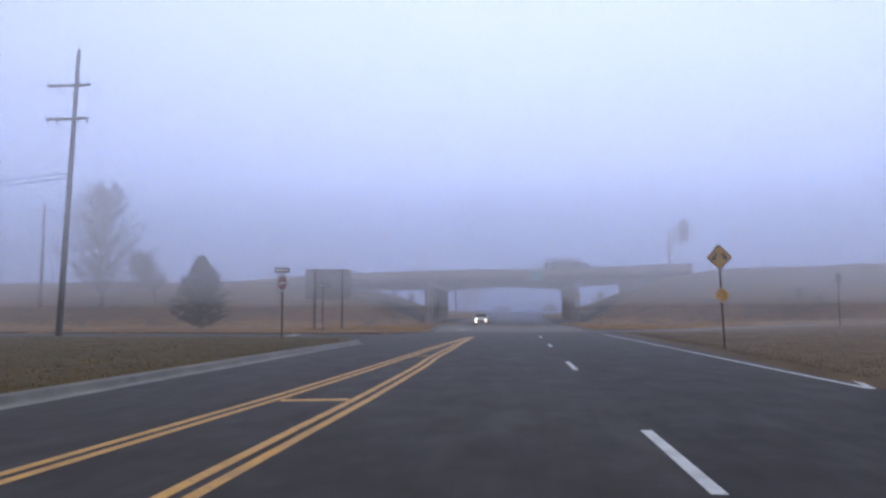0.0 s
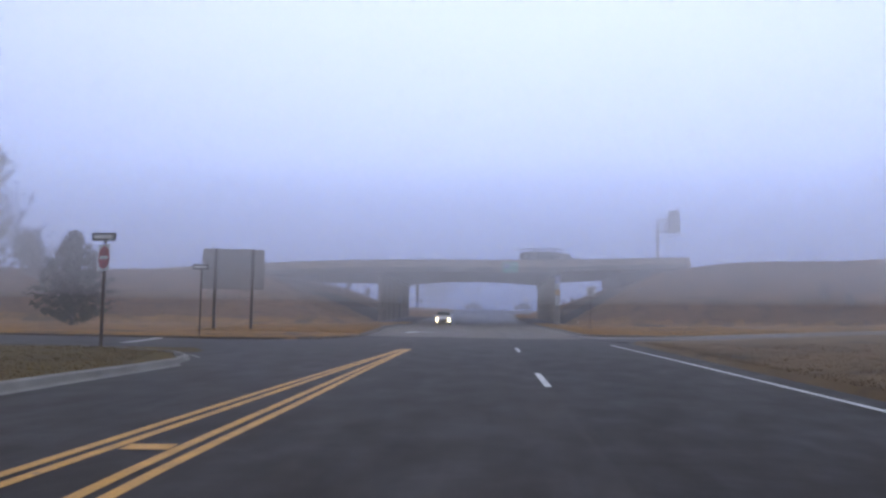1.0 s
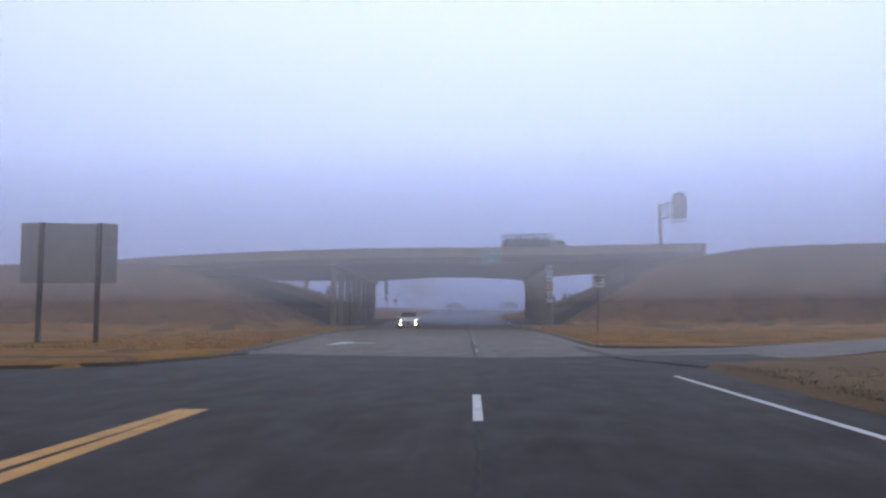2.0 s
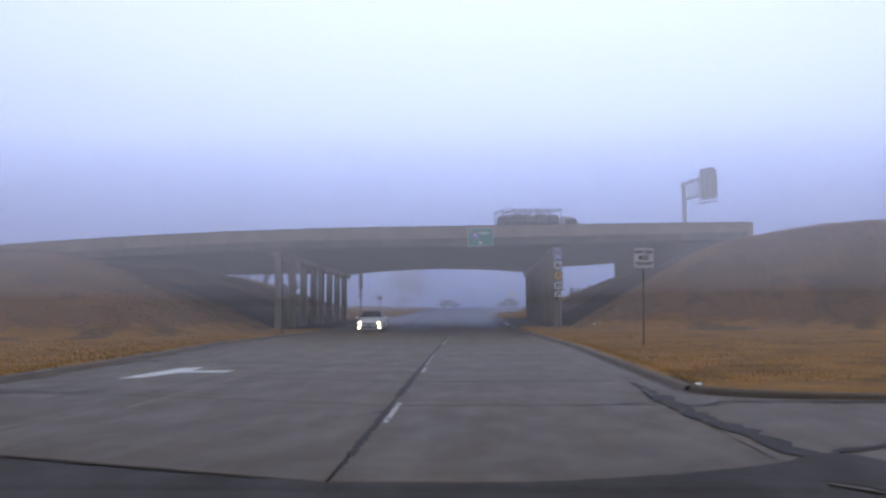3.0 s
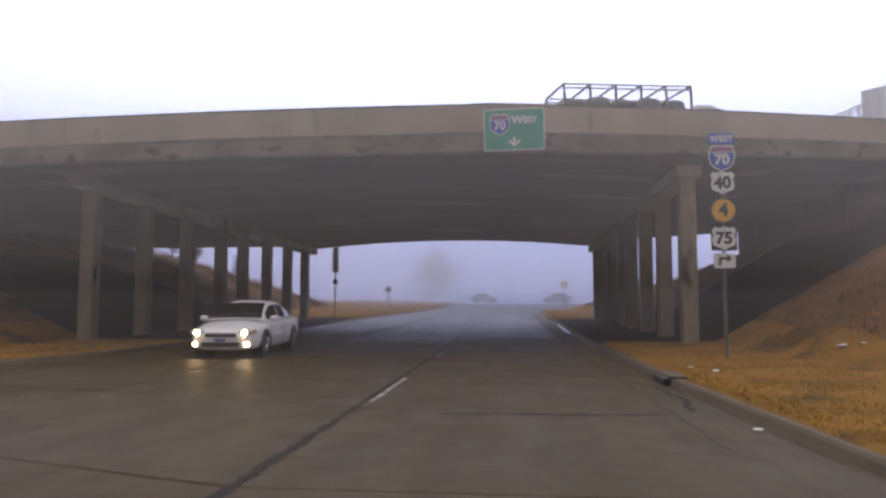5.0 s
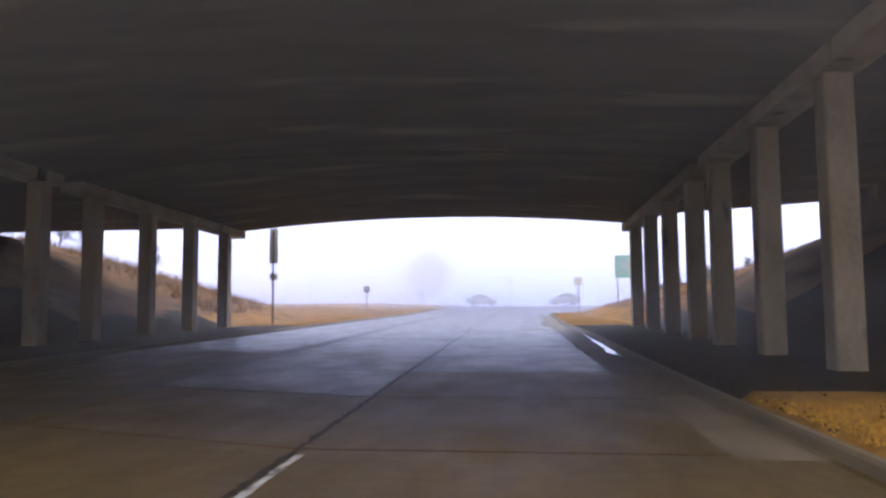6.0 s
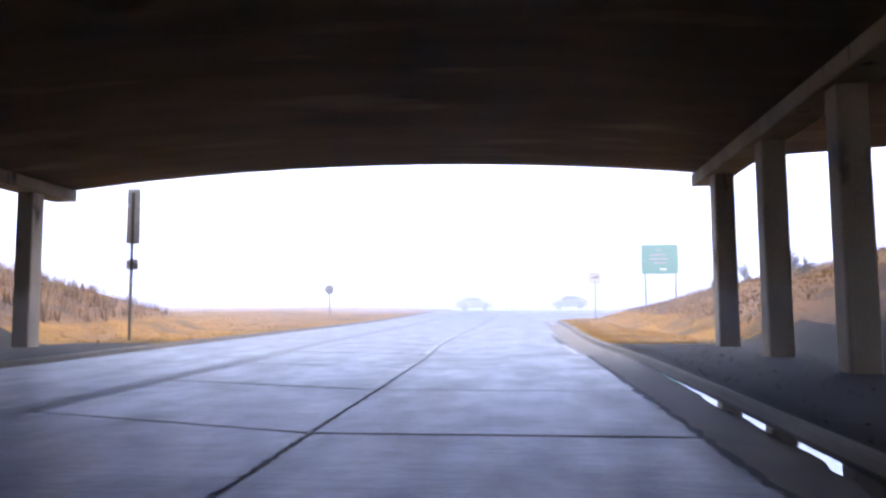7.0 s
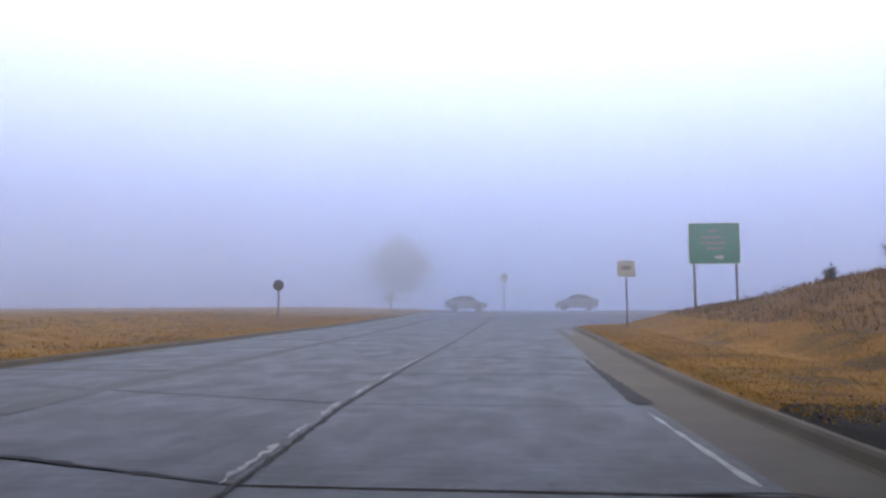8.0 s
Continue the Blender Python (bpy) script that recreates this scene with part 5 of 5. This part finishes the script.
BODY = ((0.00, 0.60, 0.30, 0.56, 0.60), (0.05, 0.74, 0.22, 0.64, 0.68), (0.22, 0.83, 0.19, 0.72, 0.77), (0.55, 0.88, 0.18, 0.79, 0.86), (0.95, 0.905, 0.18, 0.85, 0.92), (1.35, 0.91, 0.18, 0.90, 0.98),
        (1.9, 0.915, 0.18, 0.93, 0.99), (2.6, 0.915, 0.18, 0.95, 0.99), (3.3, 0.915, 0.18, 0.97, 1.0), (3.9, 0.905, 0.19, 1.0, 1.04), (4.4, 0.87, 0.22, 1.01, 1.05), (4.70, 0.80, 0.28, 0.97, 1.01), (4.80, 0.66, 0.36, 0.86, 0.90))
HOUSE_Y, HOUSE_BASE, HOUSE_ROOF, HOUSE_Z = (1.05, 1.5, 1.95, 2.6, 3.2, 3.7, 4.2), (0.80, 0.81, 0.81, 0.81, 0.80, 0.77, 0.72), (0.76, 0.67, 0.60, 0.59, 0.585, 0.60, 0.64), (0.96, 1.22, 1.41, 1.465, 1.42, 1.27, 1.05)


def house(y):
    """Half width at the belt, half width and height at the roof edge."""
    return lerp(y, HOUSE_Y, HOUSE_BASE), lerp(y, HOUSE_Y, HOUSE_ROOF), lerp(y, HOUSE_Y, HOUSE_Z)


def sedan(m, paint, label, lit, k=1.0, name="car"):
    car = thing(name, m, label, "car")
    zk = lambda z: z * k
    rows = []
    for y, w, zb, zs, zt in BODY:
        half = [(0, zb), (w * 0.80, zb), (w * 0.98, zb + 0.10), (w, (zb + zs) / 2), (w * 0.985, zs - 0.10), (w * 0.93, zs), (w * 0.5, zt), (0, zt + 0.01)]
        rows.append([(x, y, zk(z)) for x, z in half] + [(-x, y, zk(z)) for x, z in half[-2:0:-1]])
    bm = grid_mesh(rows, True)
    bm.verts.ensure_lookup_table()
    n = len(rows[0])
    bm.faces.new([bm.verts[i] for i in range(n)][::-1])
    bm.faces.new([bm.verts[len(bm.verts) - n + i] for i in range(n)])
    bmesh.ops.recalc_face_normals(bm, faces=bm.faces)
    body = part("body", bm, paint, car, smooth=True)
    sub = body.modifiers.new("round", "SUBSURF")
    sub.levels = sub.render_levels = 2
    rows = []
    for y in np.linspace(1.05, 4.2, 26):
        wb, wr, zr = house(y)
        half = [(wb, 0.90), (wb - (wb - wr) * 0.5, 0.90 + (zr - 0.95) * 0.5), (wr, zr - 0.05), (wr - 0.08, zr - 0.008), (wr * 0.5, zr + 0.012), (0, zr + 0.018)]
        rows.append([(x, y, zk(z)) for x, z in half] + [(-x, y, zk(z)) for x, z in half[-2::-1]])
    bm = grid_mesh(rows)
    bmesh.ops.recalc_face_normals(bm, faces=bm.faces)
    part("roof", bm, paint, car, smooth=True)
    for y0, y1, nm in ((1.10, 1.90, "windscreen"), (3.36, 4.12, "rear_window")):
        rows = []
        for y in np.linspace(y0, y1, 8):
            wb, wr, zr = house(y)
            rows.append([(u * (wr - 0.03), y, zk(zr + 0.012 + 0.018 * (1 - abs(u)))) for u in np.linspace(-1, 1, 9)])
        part(nm, grid_mesh(rows), DARK_GLASS, car, "dark glass", smooth=True)
    for sx in (-1, 1):
        for a, b in ((1.42, 2.50), (2.58, 3.85)):
            rows = []
            for y in np.linspace(a, b, 10):
                wb, wr, zr = house(y)
                top = 0.90
                lo = 0.22 if zr > 1.2 else 0.22 * (zr - 0.9) / 0.3
                rows.append([(sx * (wb - (wb - wr) * f + 0.010), y, zk(0.90 + (zr - 0.95) * f + 0.0)) for f in np.linspace(lo, max(lo + 0.02, top), 5)])
            part("side_window", grid_mesh(rows), DARK_GLASS, car, "dark glass", smooth=True)
        part("mirror", blob(sx * 0.98, 1.42, zk(0.99), 0.12, 0.07, 0.08), paint, car, smooth=True)
        bm = bmesh.new()
        box(bm, sx * 0.916 - 0.012, 1.45, zk(0.50), sx * 0.916 + 0.012, 3.3, zk(0.56), 0.008)
        part("side_moulding", bm, paint, car)
        for y in (2.30, 3.25):
            bm = bmesh.new()
            box(bm, sx * 0.91 - 0.02, y, zk(0.80), sx * 0.91 + 0.025, y + 0.2, zk(0.835), 0.01)
            part("door_handle", bm, paint, car)
        for y in (1.40, 2.54):
            bm = bmesh.new()
            box(bm, sx * 0.915 - 0.006, y - 0.006, zk(0.28), sx * 0.915 + 0.004, y + 0.006, zk(0.88))
            part("door_seam", bm, BLACK_TRIM, car)
        lamp = part("headlight", blob(sx * 0.62, 0.13, zk(0.66), 0.22, 0.14, 0.075), LAMP_GLASS, car, "clear headlamp", smooth=True)
        part("indicator", blob(sx * 0.80, 0.25, zk(0.68), 0.05, 0.12, 0.05), AMBER, lamp, "amber indicator", smooth=True)
        part("fog_light", blob(sx * 0.66, 0.055, zk(0.36), 0.075, 0.05, 0.065), HEADLIGHT if lit else LAMP_GLASS, car, "lit warm fog lamp" if lit else "", smooth=True)
        if lit:
            part("bulb", blob(sx * 0.62, 0.03, zk(0.66), 0.085, 0.055, 0.06), HEADLIGHT, lamp, "lit warm bulb", smooth=True)
        for y in (0.97, 3.72):
            bm = bmesh.new()
            rod(bm, (sx * 0.60, y, 0.335), (sx * 0.922, y, 0.335), 0.385, seg=32)
            part("wheel_arch", bm, BLACK_TRIM, car)
            wheel = new("wheel")
            wheel.parent = car
            bm = bmesh.new()
            rod(bm, (sx * 0.70, y, 0.325), (sx * 0.925, y, 0.325), 0.33, seg=32)
            bmesh.ops.bevel(bm, geom=[e for e in bm.edges if len(e.link_faces) == 2 and max(len(f.verts) for f in e.link_faces) > 10], offset=0.03, segments=2, affect="EDGES")
            part("tyre", bm, RUBBER, wheel, smooth=False)
            bm = bmesh.new()
            rod(bm, (sx * 0.89, y, 0.325), (sx * 0.931, y, 0.325), 0.215, seg=28)
            rim = part("rim", bm, STEEL, wheel, "grey alloy rim")
            bm = bmesh.new()
            for i in range(5):
                a = i * 2 * math.pi / 5
                rod(bm, (sx * 0.935, y, 0.325), (sx * 0.935, y + 0.20 * math.cos(a), 0.325 + 0.20 * math.sin(a)), 0.022, seg=6)
            sp = part("spokes", bm, CHROME, wheel)
    bm = bmesh.new()
    box(bm, -0.40, -0.025, zk(0.545), 0.40, 0.10, zk(0.645), 0.02)
    part("grille", bm, BLACK_TRIM, car, "dark grille")
    bm = bmesh.new()
    box(bm, -0.36, -0.035, zk(0.605), 0.36, -0.02, zk(0.625), 0.005)
    part("grille_bar", bm, CHROME, car, "chrome bar")
    part("emblem", blob(0, -0.035, zk(0.62), 0.06, 0.012, 0.04), CHROME, car, smooth=True)
    bm = bmesh.new()
    box(bm, -0.50, -0.012, zk(0.29), 0.50, 0.10, zk(0.41), 0.02)
    part("lower_intake", bm, BLACK_TRIM, car, "dark air intake")
    bm = bmesh.new()
    box(bm, -0.155, -0.04, zk(0.40), 0.155, -0.026, zk(0.51), 0.006)
    pl = part("number_plate", bm, SIGN_BACK, car, "pale number plate")
    bm = bmesh.new()
    box(bm, -0.11, -0.043, zk(0.435), 0.11, -0.038, zk(0.475))
    part("plate_bar", bm, SIGN_BLUE, pl)
    for sx in (-1, 1):
        part("tail_light", blob(sx * 0.68, 4.72, zk(0.88), 0.14, 0.07, 0.07), SIGN_RED, car, "red tail lamp", smooth=True)
    return car


sedan(pose(-6.0, 101.6, road_z(103.5) + 0.004, 0.6, 0, 3.0), CAR_WHITE, "white saloon car with lit headlamps on the wet road", True)
sedan(pose(-4.0, 214.9, road_z(215) + 0.10, 0, 0, 90) , CAR_GREY, "dark car crossing the road far off in the fog", False, 1.18)
sedan(pose(3.8, 215.2, road_z(216) + 0.10, 0, 0, -90), CAR_GREY, "dark car crossing the road far off in the fog", False, 1.25)

# stock truck on the bridge
TX, TY, TZ = 5.75, 110.9, 6.84
truck = thing("rack_truck", pose(TX, TY, TZ, 0, -1.9, 17), "pickup with a steel-framed rack of dark tarped bales crossing the bridge", "truck")
FRAME = surface("dull_frame_steel", (0.09, 0.085, 0.085), (0.05, 0.048, 0.048), 0.6, 3, 30, 0.1, 0.003)
TARP = surface("dark_tarp", (0.022, 0.020, 0.021), (0.012, 0.011, 0.012), 0.7, 2, 12, 0.5, 0.05)
bm = bmesh.new()
box(bm, -3.1, -1.0, 0.75, 1.75, 1.0, 0.92, 0.02)
part("bed", bm, FRAME, truck)
for x in np.linspace(-3.05, 1.70, 6):
    for y in (-0.98, 0.98):
        bm = bmesh.new()
        box(bm, x - 0.04, y - 0.04, 0.9, x + 0.04, y + 0.04, 2.36, 0.008)
        part("rack_post", bm, FRAME, truck)
    bm = bmesh.new()
    rod(bm, (x, -0.98, 2.34), (x, 0.98, 2.34), 0.045, seg=8)
    part("roof_bar", bm, FRAME, truck)
for y in (-0.98, 0.98):
    for z in (1.0, 1.45, 2.20, 2.34):
        bm = bmesh.new()
        rod(bm, (-3.05, y, z), (1.70, y, z), 0.03, seg=8)
        part("rail", bm, FRAME, truck)
for i in range(5):
    bm = bmesh.new()
    bmesh.ops.create_icosphere(bm, subdivisions=3, radius=1)
    for v in bm.verts:
        v.co = Vector((math.copysign(abs(v.co.x) ** 0.6, v.co.x) * 0.50, math.copysign(abs(v.co.y) ** 0.6, v.co.y) * 0.85, math.copysign(abs(v.co.z) ** 0.6, v.co.z) * 0.48)) * (1 + 0.12 * noise.noise(v.co * 2.5 + Vector((i * 5, 0, 0))))
        v.co += Vector((-2.6 + i * 0.96, 0, 1.50 + 0.07 * (i % 2)))
    part("bale", bm, TARP, truck, "dark tarped bale", smooth=True)
rows = []
for x, zt in ((1.85, 1.0), (1.95, 1.55), (2.15, 1.78), (2.6, 1.80), (2.95, 1.68), (3.25, 1.30), (3.35, 1.12), (4.2, 1.05), (4.35, 0.75)):
    half = [(0, 0.4), (0.9, 0.4), (0.95, 0.8), (0.90 if zt < 1.2 else 0.78, zt - 0.1), (0.6, zt), (0, zt + 0.02)]
    rows.append([(x, y, z) for y, z in half] + [(x, -y, z) for y, z in half[-2:0:-1]])
bm = grid_mesh(rows, True)
bmesh.ops.holes_fill(bm, edges=[e for e in bm.edges if e.is_boundary])
bmesh.ops.recalc_face_normals(bm, faces=bm.faces)
part("cab", bm, SIGN_BACK, truck, "pale grey cab", smooth=True)
for y in (-0.86, 0.86):
    bm = bmesh.new()
    box(bm, 2.1, y - 0.03, 1.18, 3.0, y + 0.03, 1.58, 0.02)
    part("cab_window", bm, DARK_GLASS, truck, "dark glass")
    for x in (-2.0, -1.1, 3.7):
        bm = bmesh.new()
        rod(bm, (x, y - 0.12, 0.40), (x, y + 0.12, 0.40), 0.40, seg=24)
        part("wheel", bm, RUBBER, truck, "black tyre")

# ---- fog ----
def fog_floor(x, y):
    """The thick fog hangs above head height and stays out of the shelter under the bridge."""
    return 6.9 if BRIDGE_NEAR + 0.5 < y < BRIDGE_FAR - 0.5 and -25 < x < 15.5 else road_z(y) + 2.3


def fog_bank(xs, ys, top, floor, density, label, tint=(1.0, 0.96, 0.92), pocket=None):
    bm = bmesh.new()
    low = [[bm.verts.new((x, y, floor(x, y))) for x in xs] for y in ys]
    high = [[bm.verts.new((x, y, top)) for x in xs] for y in ys]
    for j in range(len(ys) - 1):
        for i in range(len(xs) - 1):
            bm.faces.new((low[j][i], low[j + 1][i], low[j + 1][i + 1], low[j][i + 1]))
            bm.faces.new((high[j][i], high[j][i + 1], high[j + 1][i + 1], high[j + 1][i]))
    for j in range(len(ys) - 1):
        for i in (0, len(xs) - 1):
            bm.faces.new((low[j][i], low[j + 1][i], high[j + 1][i], high[j][i]))
    for i in range(len(xs) - 1):
        for j in (0, len(ys) - 1):
            bm.faces.new((low[j][i], low[j][i + 1], high[j][i + 1], high[j][i]))
    bmesh.ops.recalc_face_normals(bm, faces=bm.faces)
    if pocket:
        inner = bmesh.new()
        box(inner, *pocket)
        bmesh.ops.reverse_faces(inner, faces=inner.faces)
        me = bpy.data.meshes.new("pocket")
        inner.to_mesh(me)
        inner.free()
        bm.from_mesh(me)
        bpy.data.meshes.remove(me)
    mat, n, l, b = material("fog")
    n.remove(b)
    # droplets scatter nearly white; the long path drains red and a little green
    sc, ab, both = n.new("ShaderNodeVolumeScatter"), n.new("ShaderNodeVolumeAbsorption"), n.new("ShaderNodeAddShader")
    sc.inputs["Color"].default_value = (*tint, 1)
    sc.inputs["Density"].default_value, sc.inputs["Anisotropy"].default_value = density, 0.6
    ab.inputs["Color"].default_value = (0.33, 0.515, 0.98, 1)
    ab.inputs["Density"].default_value = density * 0.39
    l.new(sc.outputs[0], both.inputs[0])
    l.new(ab.outputs[0], both.inputs[1])
    l.new(both.outputs[0], n["Material Output"].inputs["Volume"])
    tagged(part("fog", bm, mat), label, "fog", kind="stuff")


fog_bank((-420, -25.1, -24.9, 15.4, 15.6, 420), [-120, -10, 10, 30, 50, 70, 90, 100, BRIDGE_NEAR + 0.45, BRIDGE_NEAR + 0.55, 115, 125, BRIDGE_FAR - 0.55, BRIDGE_FAR - 0.45, 150, 170, 190, 215, 240, 520], 36, fog_floor, 0.0048, "pale winter fog hanging over the road")
fog_bank((-422, 422), (-122, 521), 37, lambda x, y: -30.0, 0.0038, "thin winter haze over road and verges", pocket=(-25, BRIDGE_NEAR + 0.6, 1.95, 15.5, BRIDGE_FAR - 0.6, 6.9))
for i, low in enumerate((2.0, 3.0, 4.2, 5.6)):
    fog_bank((-420 + i, 420 - i), (6 + i, 30, 60 - i), 32 - i, lambda x, y: road_z(y) + low, 0.0016, "drifting patch of fog over the junction")
fog_bank((-420, 420), (181, 190, 215, 240, 519), 34, lambda x, y: road_z(y) + 0.3, 0.014, "thicker bank of fog beyond the bridge")

# ---- concrete slabs of the carriageway ----
stops = [57.9, 62.9] + [66.65 + 4.35 * k for k in range(9)] + [105.5, 109.5, 113.5, 117.5, 121.6, 125.5, 129.4, 133.4, 137.9] + [142.2 + 4.3 * k for k in range(22)]
rng = random.Random(5)


def skew(y):
    """Slant of the transverse joint across the two far lanes."""
    return 0.08 if 139 < y < 160 else 0.33


for a, b in zip(stops[:-1], stops[1:]):
    for lane in range(3):
        dz = rng.uniform(-0.003, 0.003)
        bm = bmesh.new()
        prev = None
        for y, sl in ((a + 0.018, skew(a)), (a + 0.04, skew(a)), ((a + b) / 2, 0), (b - 0.04, skew(b)), (b - 0.018, skew(b))):
            lx = line_x(y)
            x0, x1 = ((kerb_left(y), lx - 4.402), (lx - 4.392, lx - 0.018), (lx + 0.018, lx + 3.962))[lane]
            lip = 0.0 if lane == 2 else 0.008
            down = -0.010 if y in (a + 0.018, b - 0.018) else 0.0
            cur = []
            for x, h in ((x0, -0.03), (x0, -0.008), (x0 + 0.02, 0), ((x0 + x1) / 2, 0), (x1 - 0.02, 0), (x1, -lip), (x1, -0.03)):
                yy = y + (sl * (lx - x) if lane < 2 else 0)
                cur.append(bm.verts.new((x, yy, road_z(yy) + dz + down + h)))
            if prev:
                for k in range(6):
                    bm.faces.new((prev[k], prev[k + 1], cur[k + 1], cur[k]))
            prev = cur
        part("slab", bm, WET_ROAD if a > 117 or (a > 109 and lane == 1) or (a > 113 and lane == 2) else CONCRETE_ROAD, road_concrete)
